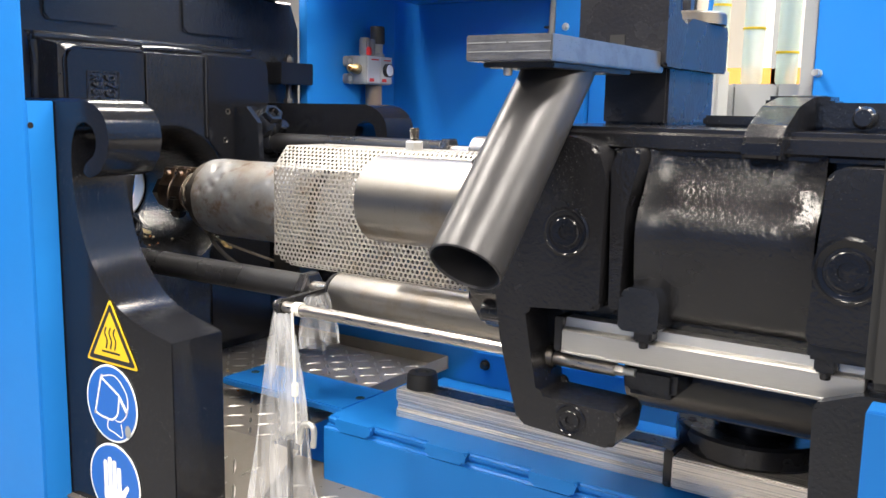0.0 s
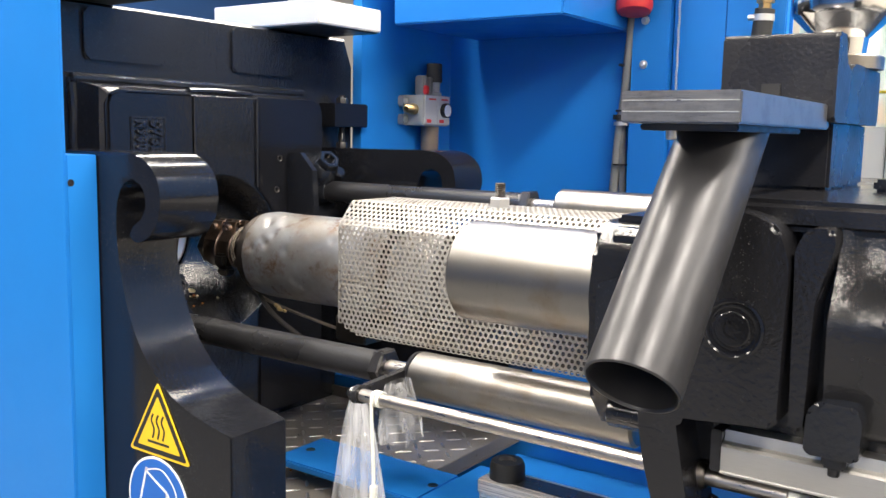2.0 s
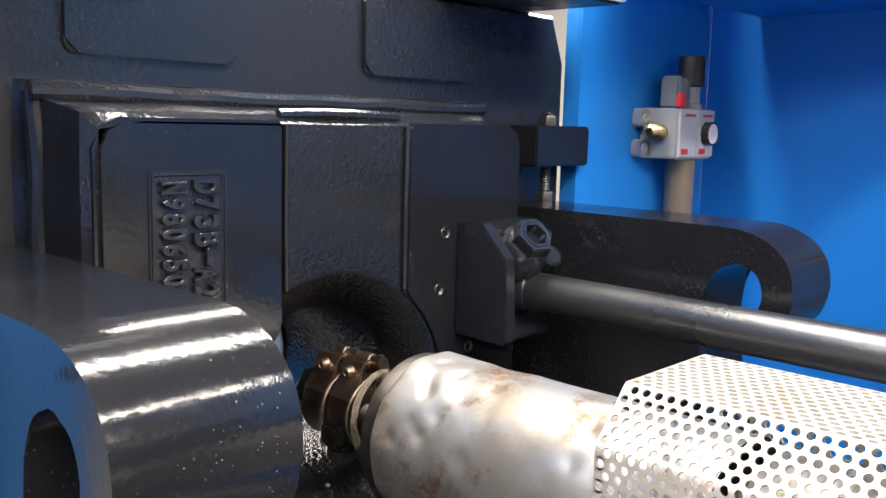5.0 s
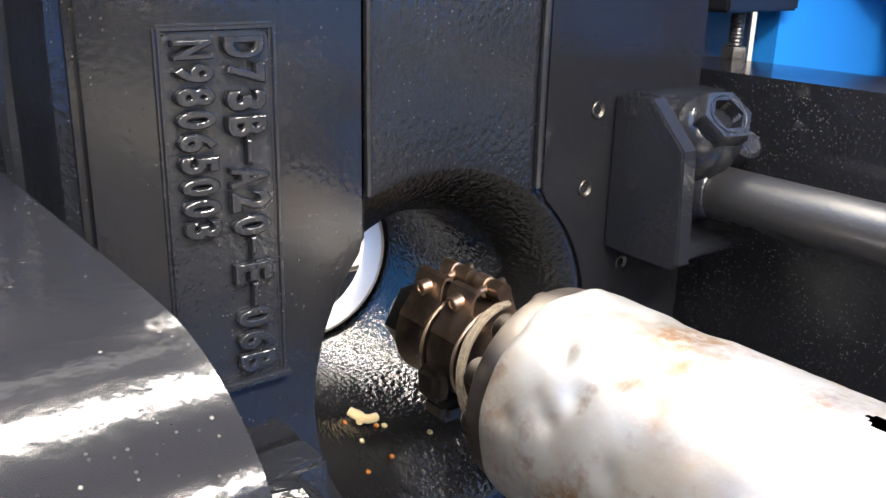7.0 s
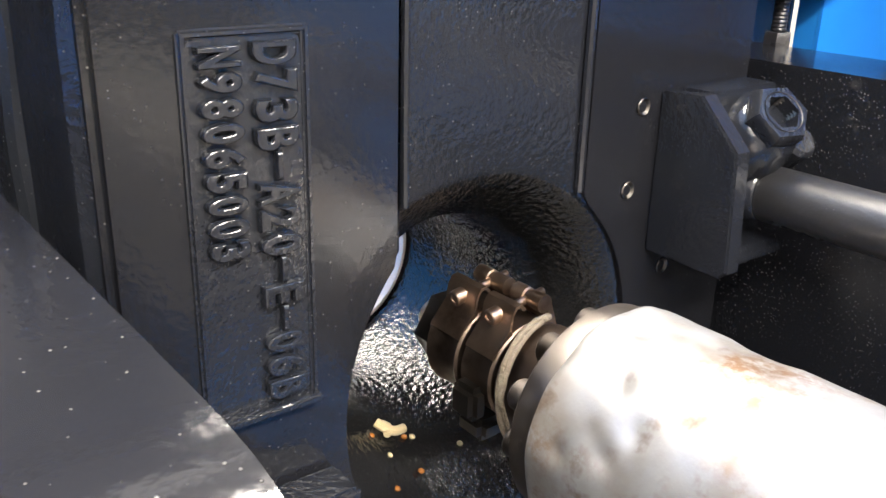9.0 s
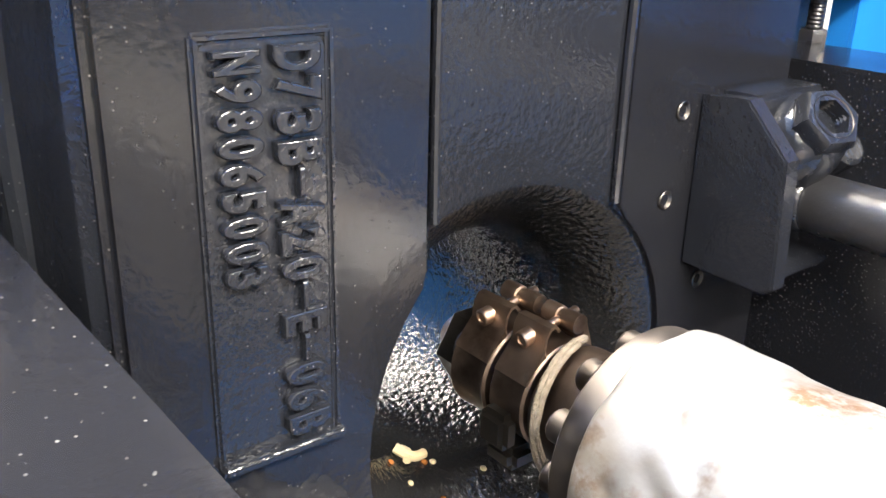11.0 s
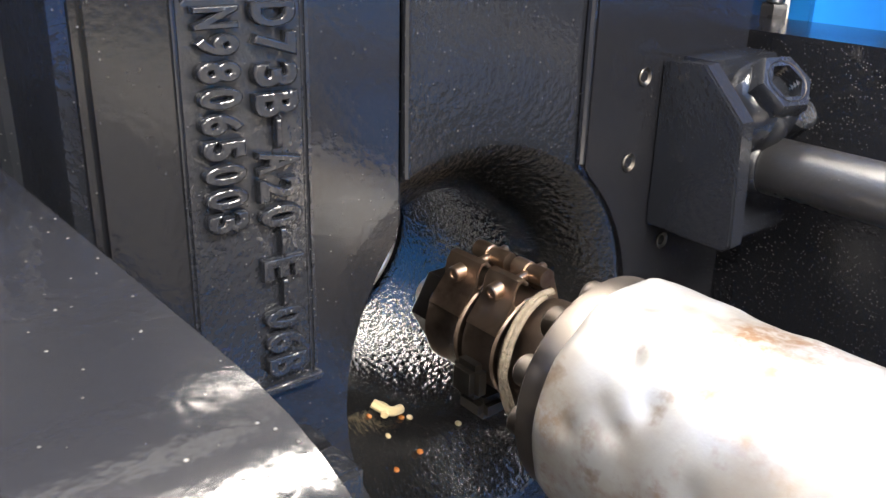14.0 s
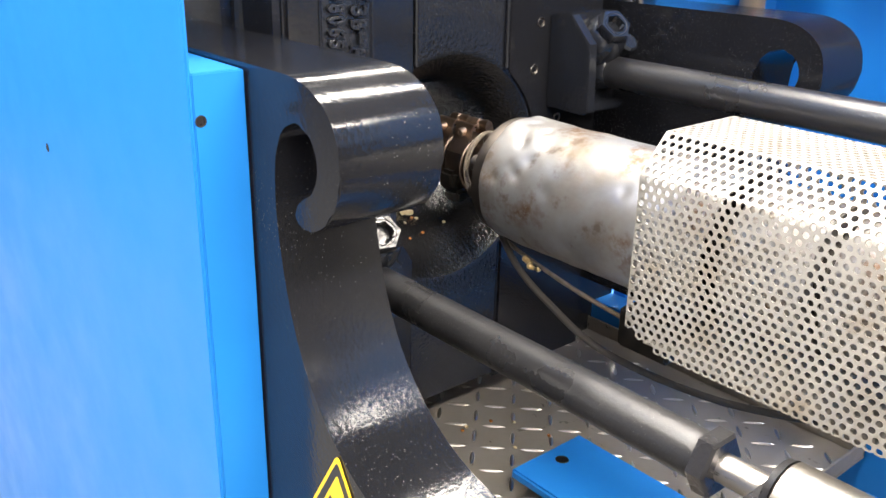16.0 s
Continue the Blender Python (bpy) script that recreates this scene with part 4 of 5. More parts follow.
bar = thing("position_transducer", (-0.2, 0.785, 1.111), "pale anodised aluminium linear position transducer bar", "transducer")
part("profile", extrude([(0.779, 1.1125), (0.7795, 1.1115), (0.81, 1.1115), (0.81, 1.1465), (0.788, 1.1465), (0.787, 1.1375), (0.781, 1.1365), (0.779, 1.1345)], "x", -0.375, -0.101, 0.0005), ALU, bar)
part("edge_bead", rod((-0.3749, 0.7795, 1.1135), (-0.1011, 0.7795, 1.1135), 0.0012, 8), ALU, bar)
part("end_cap", box(-0.384, -0.3752, 0.78, 0.81, 1.112, 1.147, 0.001), SATIN, bar)
for x in (-0.29, -0.131):
    cl = part("clip", box(x - 0.009, x + 0.009, 0.772, 0.79, 1.137, 1.151, 0.002), SATIN, bar, "black clamp clip")
    part("clip_screw", lathe((x, 0.777, 1.137), (x, 0.777, 1.1), [(0, 0.0045), (0.005, 0.0045), (0.006, 0.004)], 14), SATIN, cl)
part("clip_housing", extrude(rounded([(-0.309, 1.15), (-0.308, 1.184), (-0.3, 1.191), (-0.275, 1.19), (-0.27, 1.18), (-0.271, 1.15)], 0.004), "y", 0.757, 0.8, 0.003), CAST, body)

rodt = thing("guide_rod", (-0.55, 0.8, 1.098), "thin bright steel guide rod with a clamped end", "rod")
part("shaft", rod((-0.768, 0.8, 1.0985), (-0.325, 0.8, 1.0985), 0.0072, edge=0.001), ROD_STEEL, rodt)
part("end_nut", hexnut((-0.325, 0.8, 1.0985), (-0.316, 0.8, 1.0985), 0.0055), ZINC, rodt)
part("stub", rod((-0.318, 0.8, 1.0985), (-0.305, 0.8, 1.0985), 0.004), ZINC, rodt)
part("bush", lathe((-0.394, 0.8, 1.0985), (-0.3, 0.8, 1.0985), [(-0.008, 0.012), (0, 0.0115), (0.003, 0.0095), (0.003, 0.0073)], 24, caps=False), DARKSTEEL, rodt)
part("tip", lathe((-0.768, 0.8, 1.0985), (-0.9, 0.8, 1.0985), [(0, 0.011), (0.006, 0.011), (0.007, 0.007), (0.012, 0.008), (0.018, 0.004)], 16), SATIN, rodt)
part("link_arm", extrude(rounded([(0.792, 1.089), (0.803, 1.108), (0.905, 1.112), (0.912, 1.09), (0.9, 1.075)], 0.006), "x", -0.774, -0.766, 0.001), SATIN, rodt, "black flat link to the ram")
part("cap_ring", lathe((-0.768, 0.899, 1.1005), (-0.7, 0.899, 1.1005), [(0, 0.018), (0, 0.0265), (0.005, 0.0272)], 36), SATIN, rodt)
NYLON = mat("white_nylon", (0.8, 0.79, 0.72), 0.45)
tie = thing("cable_tie", (-0.745, 0.8, 1.08), "white nylon cable tie looped over the rod", "cable tie")
for x in (-0.747, -0.741):
    part("loop", lathe((x, 0.8, 1.0985), (x + 1, 0.8, 1.0985), [(-0.002, 0.0074), (-0.002, 0.009), (0.002, 0.009), (0.002, 0.0074)], 24, caps=False), NYLON, tie)
part("tail", hose([(-0.747, 0.791, 1.096), (-0.745, 0.79, 1.07), (-0.742, 0.789, 1.035), (-0.741, 0.789, 1.005)], 0.0019, 8), NYLON, tie)
part("lock", box(-0.7445, -0.7375, 0.785, 0.793, 0.99, 1.008, 0.0015), NYLON, tie)
part("tail_end", hose([(-0.741, 0.789, 0.992), (-0.739, 0.788, 0.97), (-0.738, 0.788, 0.93)], 0.001, 6), NYLON, tie)

# ---- hanging plastic bag ----
FILM = mat("clear_polythene", (0.93, 0.94, 0.96), 0.16)
bsdf(FILM).inputs["Alpha"].default_value = 0.3
link(FILM, ramp(FILM, noise_tex(FILM, 42, 4, 0.6, (1, 1, 0.12)), [(0.4, 0.04), (0.66, 0.42)]), bsdf(FILM).inputs["Alpha"])
bag = thing("plastic_bag", (-0.775, 0.79, 0.8), "clear crumpled polythene bag hanging from the rod", "plastic bag")


def bag_sheet(cx, cy, ztop, zbot, w0, w1, d0, d1, lean, seed, folds):
    bm = bmesh.new()
    rings = []
    n, rows = 72, 34
    for j in range(rows + 1):
        t = j / rows
        e = t ** 0.75
        w, dd = w0 + (w1 - w0) * e, d0 + (d1 - d0) * e
        ring = []
        for i in range(n):
            a = 2 * math.pi * i / n
            k = 1 + 0.3 * t * noise.noise(Vector((math.cos(a) * folds, math.sin(a) * folds, t * 2.2 + seed))) + 0.14 * noise.noise(Vector((math.cos(a) * 6, math.sin(a) * 6, t * 1.2 + seed)))
            ring.append(bm.verts.new((cx + lean * t + w * k * math.cos(a), cy + dd * k * math.sin(a), ztop + (zbot - ztop) * t + 0.008 * t * noise.noise(Vector((a * 2, seed, t))))))
        rings.append(ring)
    for p, q in zip(rings, rings[1:]):
        for i in range(n):
            bm.faces.new((p[i], p[(i + 1) % n], q[(i + 1) % n], q[i]))
    return bm


part("film", bag_sheet(-0.768, 0.795, 1.093, 0.82, 0.011, 0.055, 0.008, 0.025, 0.004, 3.0, 2.2), FILM, bag)
part("neck", bag_sheet(-0.742, 0.83, 1.112, 1.05, 0.006, 0.02, 0.02, 0.03, 0.006, 8.0, 2.0), FILM, bag, "gathered neck of the bag")
tool = thing("hanging_key", (-0.73, 0.79, 0.9), "small grey metal key fob inside the bag", "key fob")
part("blade", box(-0.755, -0.749, 0.788, 0.794, 0.84, 0.93, 0.001), DARKSTEEL, tool)
part("bow", hose([(-0.735, 0.79, 0.93), (-0.728, 0.79, 0.955), (-0.712, 0.79, 0.955), (-0.712, 0.79, 0.93)], 0.004, 10), ZINC, tool)

# ---- slide plate and chute ----
chute = thing("chute", (-0.385, 0.77, 1.385), "matt black steel discharge pipe under a machined slide plate", "chute")
SCUFF = brushed("scuffed_machined_steel", (0.42, 0.41, 0.4), 0.36, (1, 3, 30), 0.5, (0.13, 0.13, 0.13))
bsdf(SCUFF).inputs["Metallic"].default_value = 0.92
part("slide_plate", box(-0.428, -0.344, 0.674, 0.935, 1.3893, 1.4115, 0.0012), SCUFF, chute)
for z in (1.3968, 1.4045):
    part("score_line", box(-0.4268, -0.3452, 0.6736, 0.6745, z, z + 0.0007), ZINC, chute, "bright scratch line")
part("gasket", box(-0.42, -0.35, 0.69, 0.86, 1.3845, 1.3892, 0.001), DARKSTEEL, chute)
part("bolt_tip", lathe((-0.4, 0.7, 1.385), (-0.4, 0.7, 1.3), [(0, 0.004), (0.006, 0.004), (0.007, 0.003)], 12), ZINC, chute)
d = Vector((0, 0.158, 0.166)).normalized()
c = Vector((-0.385, 0.612, 1.219))
bm = tube(c, c + d * 0.262, 0.0325, 0.0298, 56)
bmesh.ops.bisect_plane(bm, geom=bm.verts[:] + bm.edges[:] + bm.faces[:], plane_co=(0, 0, 1.3847), plane_no=(0, 0, 1), clear_outer=True)
TUBE = mat("drawn_black_tube", (0.03, 0.03, 0.033), 0.36, 0.35)
ts = noise_tex(TUBE, 40, 5, 0.6, (6, 1, 1))
link(TUBE, ramp(TUBE, ts, [(0.3, 0.28), (0.7, 0.46)]), bsdf(TUBE).inputs["Roughness"])
link(TUBE, mix(TUBE, noise_tex(TUBE, 9, 5), (0.022, 0.022, 0.025), (0.05, 0.05, 0.053)), bsdf(TUBE).inputs["Base Color"])
part("pipe", bm, TUBE, chute)

hop = thing("feed_throat", (-0.39, 1.03, 1.334), "black painted feed throat block with a notched side", "feed throat")
part("block", extrude(rounded([(0.925, 1.396), (0.925, 1.474), (0.958, 1.474), (0.963, 1.45), (0.985, 1.444), (1.003, 1.452), (1.137, 1.452), (1.137, 1.396)], 0.004), "x", -0.439, -0.338, 0.003), SATIN, hop)
part("stem", box(-0.42, -0.345, 0.955, 1.115, 1.334, 1.398, 0.003), SATIN, hop)
part("slot", box(-0.402, -0.385, 0.9238, 0.9252, 1.405, 1.43, 0.0004), SIGNBLACK, hop)
hopper = thing("hopper", (-0.37, 1.09, 1.452), "polished stainless material hopper on the feed throat", "hopper")
part("base_ring", lathe((-0.37, 1.09, 1.4522), (-0.37, 1.09, 2), [(0, 0.042), (0.012, 0.042), (0.014, 0.04)], 48), STEEL, hopper)
CHROME = mat("polished_stainless", (0.75, 0.74, 0.72), 0.12, 1.0)
part("cone", lathe((-0.37, 1.09, 1.466), (-0.37, 1.09, 2), [(0, 0.024), (0.018, 0.026), (0.04, 0.048), (0.044, 0.05), (0.058, 0.05), (0.062, 0.047), (0.2, 0.1), (0.4, 0.16)], 56), CHROME, hopper)

# ---- base frame, rail, tray ----
beam = thing("base_beam", (-0.5, 1.05, 0.7), "blue painted machine base beam with welded tabs", "machine frame")
part("end_plate", box(-1.103, -0.84, 0.998, 1.106, 0.883, 0.895, 0.0025), BLUE, beam)
part("top_flange", box(-0.8405, 0.6, 0.962, 1.16, 0.8835, 0.8955, 0.004, seg=3), BLUE, beam)
part("web", box(-0.845, 0.6, 0.955, 1.15, 0.79, 0.8832, 0.006, seg=3), BLUE, beam)
for x in (-0.815, -0.655, -0.495, -0.335):
    part("weld_tab", extrude(rounded([(x, 0.879), (x + 0.06, 0.879), (x + 0.065, 0.897), (x - 0.004, 0.897)], 0.005), "y", 0.9535, 0.966, 0.003), BLUE, beam)
for x in (-1.08, -0.85):
    part("tapped_hole", lathe((x, 1.053, 0.8951), (x, 1.053, 1), [(0, 0.0075), (0.0006, 0.0068), (0.0004, 0.0055), (0.0002, 0.001)], 24), DARKSTEEL, beam)
rail = thing("linear_rail", (-0.4, 1.045, 0.8955), "ground steel linear guide rail", "rail")
part("rail_body", extrude([(1.02, 0.8957), (1.072, 0.8957), (1.072, 0.905), (1.066, 0.9085), (1.066, 0.9165), (1.072, 0.922), (1.072, 0.937), (1.069, 0.9385), (1.023, 0.9385), (1.02, 0.937), (1.02, 0.922), (1.026, 0.9165), (1.026, 0.9085), (1.02, 0.905)], "x", -0.756, 0.5, 0.0008), RAIL_STEEL, rail)
for i in range(5):
    x = -0.64 + 0.08 * i
    part("rail_plug", lathe((x, 1.046, 0.9384), (x, 1.046, 1), [(0, 0.009), (0.0004, 0.0085), (0.0002, 0.0005)], 24), SATIN, rail)
part("top_strip", box(-0.73, 0.5, 1.03, 1.062, 0.9386, 0.9392), SATIN, rail)
stop = thing("rubber_stop", (-0.727, 1.046, 0.939), "black rubber buffer on the rail end", "buffer")
part("buffer", lathe((-0.727, 1.046, 0.939), (-0.727, 1.046, 1), [(0, 0.0235), (0.018, 0.0225), (0.023, 0.0205), (0.0235, 0.012), (0.02, 0.009), (0.019, 0.001)], 40), RUBBER, stop)
slide = thing("rail_carriage", (-0.25, 1.046, 0.9), "steel guide carriage on the rail", "carriage")
part("carriage_block", box(-0.33, 0.0, 1.0, 1.09, 0.902, 0.9415, 0.002), RAIL_STEEL, slide)
wiper = part("wiper", box(-0.342, -0.3302, 1.004, 1.088, 0.9, 0.947, 0.002), SATIN, slide, "black end wiper")
part("wiper_screw", lathe((-0.3422, 1.012, 0.935), (-0.4, 1.012, 0.935), [(0, 0.004), (0.002, 0.0035), (0.002, 0.002), (0.0008, 0.0005)], 14), ZINC, wiper)

bracket = thing("rear_bracket", (-0.75, 1.25, 0.85), "blue folded bracket with bolts behind the rail", "bracket")
part("web", extrude([(-0.84, 0.87), (-0.6, 0.87), (-0.5, 0.93), (-0.79, 0.925)], "y", 1.30, 1.306, 0.001), BLUE, bracket)
part("floor_sheet", box(-0.86, 0.6, 1.17, 1.305, 0.862, 0.865, 0.001), BLUE, bracket)
for x, z in ((-0.77, 0.905), (-0.66, 0.9)):
    b = part("bolt", lathe((x, 1.2995, z), (x, 1.2, z), [(0, 0.0095), (0.0015, 0.0095), (0.0015, 0.006), (0.009, 0.006), (0.01, 0.005)], 16), DARKSTEEL, bracket)
rear_beam = thing("rear_beam", (-0.9, 1.48, 0.8), "blue painted rear base beam", "machine frame")
part("beam_body", box(-1.5, 0.6, 1.382, 1.5, 0.7, 0.905, 0.004), BLUE, rear_beam)

tray = thing("chequer_tray", (-1.3, 1.2, 0.859), "worn steel chequer-plate drip tray with scuffed lozenges", "tray")
part("sheet", box(-1.62, -0.898, 0.9, 1.378, 0.857, 0.86), CHECKER, tray)
part("rear_upstand", box(-1.62, -0.898, 1.375, 1.378, 0.8602, 0.882, 0.001), CHECKER, tray)
part("side_upstand", box(-0.901, -0.898, 1.1, 1.3748, 0.8602, 0.882, 0.001), CHECKER, tray)
part("front_slope", extrude([(0.9, 0.86), (0.9, 0.857), (0.80, 0.797), (0.80, 0.80)], "x", -1.62, -0.84), CHECKER, tray)
plate2 = thing("chequer_floor", (-0.8, 0.8, 0.799), "worn steel chequer-plate floor under the machine beam", "chequer plate")
part("sheet", box(-1.62, 0.2, 0.70, 1.0, 0.795, 0.7985), CHECKER, plate2)


def lozenges(x0, x1, y0, y1, z, rise=0.0, pitch=0.0325):
    """Raised lozenges, turned by turns, as one mesh."""
    vs, fs = [], []
    ni, nj = int((x1 - x0) / pitch), int((y1 - y0) / pitch)
    for i in range(ni):
        for j in range(nj):
            cx, cy = x0 + pitch * (i + 0.5), y0 + pitch * (j + 0.5)
            a = 0.0 if (i + j) % 2 else math.pi / 2
            a += math.pi / 4
            c, s = math.cos(a), math.sin(a)
            L, W, h = 0.0143, 0.0026, 0.0015
            b = len(vs)
            for u, v, w in ((-L, 0, 0), (-L * 0.4, -W, 0), (L * 0.4, -W, 0), (L, 0, 0), (L * 0.4, W, 0), (-L * 0.4, W, 0), (-L * 0.6, 0, h), (0, -W * 0.35, h), (L * 0.6, 0, h), (0, W * 0.35, h)):
                vs.append((cx + u * c - v * s, cy + u * s + v * c, z + rise * (cy + u * s + v * c - y0) + w))
            for f in ((0, 1, 6), (1, 2, 7), (1, 7, 6), (2, 8, 7), (2, 3, 8), (3, 4, 8), (4, 9, 8), (4, 5, 9), (5, 6, 9), (5, 0, 6), (6, 7, 8, 9)):
                fs.append(tuple(b + k for k in f))
    return vs, fs


def add_lozenges(parent, *a):
    vs, fs = lozenges(*a)
    base = world_base(parent)
    me = bpy.data.meshes.new("raised_tread")
    me.from_pydata([(x - base.x, y - base.y, z - base.z) for x, y, z in vs], [], fs)
    me.materials.append(LOZ)
    o = new("raised_tread", me)
    o.parent = parent
    return tagged(o, kind="stuff")


LOZ = brushed("worn_lozenge_tops", (0.7, 0.67, 0.62), 0.36, (1, 1, 1), 0.25)
add_lozenges(tray, -1.62, -0.905, 0.9, 1.372, 0.86)
add_lozenges(tray, -1.62, -0.845, 0.805, 0.898, 0.803, 0.6)
add_lozenges(plate2, -1.62, 0.2, 0.70, 0.95, 0.7985)
for i in range(8):
    granule(rng.uniform(-1.25, -1.1), rng.uniform(1.03, 1.12), 0.862, 0.0022, AMBER if i % 2 else IVORY)

# ---- rear enclosure ----
cab = thing("rear_enclosure", (-1.0, 1.75, 0.05), "blue sheet-steel rear enclosure of the machine", "enclosure")
part("back_sheet", box(-1.299, -0.58, 1.73, 1.733, 0.05, 2.4), BLUE, cab)
part("side_return", box(-1.322, -1.3035, 1.428, 1.431, 0.05, 2.4), BLUE, cab)
part("side_sheet", box(-1.303, -1.3, 1.428, 1.733, 0.05, 2.4), BLUE, cab)
part("top_box", box(-1.232, -0.876, 1.44, 1.729, 1.58, 1.95, 0.003), BLUE, cab)
# unseen sheet, added to keep lamp light off the back wall
part("shade_sheet", box(-1.3, -0.36, 1.445, 1.733, 2.0, 2.004), BLUE, cab)
part("post", extrude([(-0.862, 1.70), (-0.79, 1.70), (-0.79, 1.7295), (-0.862, 1.7295)], "z", 0.05, 2.4), BLUE, cab)
part("door_leaf", box(-0.788, -0.69, 1.715, 1.7295, 0.05, 2.4, 0.002), BLUE, cab)
part("door_rim", box(-0.688, -0.585, 1.708, 1.7295, 0.05, 2.4, 0.002), BLUE, cab)
for z in (1.597, 1.516, 1.72):
    b = part("fixing_bolt", lathe((-0.838, 1.6995, z), (-0.838, 1.6, z), [(0, 0.008), (0.0015, 0.008), (0.0015, 0.0055), (0.008, 0.005), (0.009, 0.0035)], 20), ZINC, cab)
door = thing("side_door", (-0.1, 1.70, 0.05), "blue sheet-steel enclosure door", "door")
part("leaf", box(-0.348, 0.8, 1.69, 1.72, 0.05, 2.4, 0.002), BLUE, door)
part("edge_strip", box(-0.372, -0.349, 1.695, 1.715, 0.05, 2.4, 0.001), GREY, door)
part("stop_bolt", lathe((-0.34, 1.69, 1.42), (-0.34, 1.6, 1.42), [(0, 0.007), (0.003, 0.007), (0.003, 0.004), (0.02, 0.004), (0.02, 0.0065), (0.03, 0.006)], 16), ZINC, door)
low = thing("grey_panels", (-0.46, 1.76, 0.05), "grey sheet panels below the opening", "panel")
for x0, x1 in ((-0.585, -0.5), (-0.498, -0.42), (-0.418, -0.34)):
    part("panel", box(x0, x1, 1.74, 1.76, 0.05, 1.402, 0.002), GREY, low)

frl = thing("air_service_unit", (-1.27, 1.585, 1.393), "grey air service unit with black knob and gauge", "air regulator")
part("block", box(-1.2995, -1.247, 1.548, 1.638, 1.395, 1.457, 0.002), GREY, frl)
part("ear", extrude(rounded([(1.53, 1.433), (1.549, 1.433), (1.549, 1.456), (1.53, 1.456)], 0.006), "x", -1.2998, -1.286, 0.001), GREY, frl)
part("ear", extrude(rounded([(1.53, 1.396), (1.549, 1.396), (1.549, 1.418), (1.53, 1.418)], 0.006), "x", -1.2998, -1.286, 0.001), GREY, frl)
for z in (1.444, 1.407):
    part("ear_screw", lathe((-1.286, 1.537, z), (-1.2, 1.537, z), [(0, 0.006), (0.003, 0.0055), (0.003, 0.003), (0.001, 0.0005)], 16), ZINC, frl)
PALE = mat("pale_grey_label", (0.5, 0.51, 0.52), 0.4)
for y0, y1 in ((1.55, 1.593), (1.5945, 1.637)):
    face = part("face_plate", box(-1.2468, -1.245, y0, y1, 1.398, 1.456, 0.0006), PALE, frl)
    part("print_bar", box(-1.2449, -1.2445, y0 + 0.012, y1 - 0.006, 1.4475, 1.4505), RED, face)
    part("print_bar", box(-1.2449, -1.2445, y0 + 0.006, y0 + 0.022, 1.401, 1.408), RED, face)
gauge = part("gauge", lathe((-1.246, 1.618, 1.427), (-1.2, 1.618, 1.427), [(0, 0.015), (0.01, 0.015), (0.011, 0.0135), (0.0095, 0.013)], 32), SATIN, frl)
part("dial", lathe((-1.2362, 1.618, 1.427), (-1.2, 1.618, 1.427), [(0, 0.0125), (0.0006, 0.0125)], 28), SIGNWHITE, gauge)
part("side_knob", rod((-1.262, 1.638, 1.428), (-1.262, 1.655, 1.428), 0.008, 18, edge=0.001), RUBBER, frl)
tail = [(0, 0.0115), (0.008, 0.0115), (0.009, 0.0075)]
for i in range(5):
    tail += [(0.010 + 0.006 * i, 0.0066), (0.015 + 0.006 * i, 0.0082)]
part("hose_tail", lathe((-1.272, 1.548, 1.428), (-1.255, 1.48, 1.428), tail + [(0.041, 0.0048), (0.02, 0.004)], 20), BRASS, frl, "brass hose tail")
part("knob_neck", lathe((-1.268, 1.612, 1.457), (-1.268, 1.612, 2), [(0, 0.016), (0.006, 0.016), (0.008, 0.0125), (0.028, 0.0125)], 28), GREY, frl)
part("regulator_knob", lathe((-1.268, 1.612, 1.485), (-1.268, 1.612, 2), [(0, 0.0155), (0.002, 0.017), (0.036, 0.016), (0.0385, 0.0145), (0.0385, 0.001)], 32), RUBBER, frl)
part("valve_handle", box(-1.283, -1.257, 1.563, 1.577, 1.457, 1.497, 0.003), CABLE, frl)
part("valve_handle", box(-1.283, -1.257, 1.581, 1.594, 1.457, 1.495, 0.003), CABLE, frl)
part("valve_lever", box(-1.258, -1.248, 1.558, 1.568, 1.458, 1.476, 0.002), RED, frl)
part("filter_bowl", lathe((-1.272, 1.605, 1.394), (-1.272, 1.605, 1.2), [(0, 0.019), (0.1, 0.018), (0.105, 0.012)], 32), mat("smoky_bowl", (0.22, 0.17, 0.13), 0.3), frl)

frl.location.y += 0.013

bundle = thing("cable_bundle", (-0.88, 1.715, 1.2), "two grey cables strapped to the enclosure wall", "cable")
part("cable", hose([(-0.862, 1.7, 1.75), (-0.866, 1.705, 1.61), (-0.877, 1.712, 1.47), (-0.886, 1.714, 1.4), (-0.893, 1.714, 1.3), (-0.9, 1.714, 1.1)], 0.0088, 12), CABLE, bundle)
part("cable", hose([(-0.855, 1.714, 1.75), (-0.872, 1.716, 1.6), (-0.882, 1.7175, 1.47), (-0.883, 1.718, 1.4), (-0.878, 1.718, 1.3), (-0.874, 1.718, 1.1)], 0.007, 12), CABLE, bundle)
for z, r, h, mt in ((1.413, 0.019, 0.009, RUBBER), (1.402, 0.017, 0.007, ZINC), (1.515, 0.0125, 0.004, RUBBER), (1.428, 0.0145, 0.004, RUBBER), (1.325, 0.016, 0.003, RUBBER)):
    part("strap", lathe((-0.881, 1.714, z), (-0.881, 1.714, z + 1), [(0, r * 0.6), (0, r), (h, r), (h, r * 0.6)], 24, caps=False), mt, bundle)
plug = thing("power_plug", (-0.86, 1.69, 1.62), "red industrial power plug on the enclosure", "plug")
part("shell", lathe((-0.845, 1.66, 1.606), (-0.86, 1.7, 1.78), [(0, 0.02), (0.002, 0.03), (0.012, 0.034), (0.03, 0.033), (0.05, 0.036), (0.1, 0.04)], 32), RED, plug)

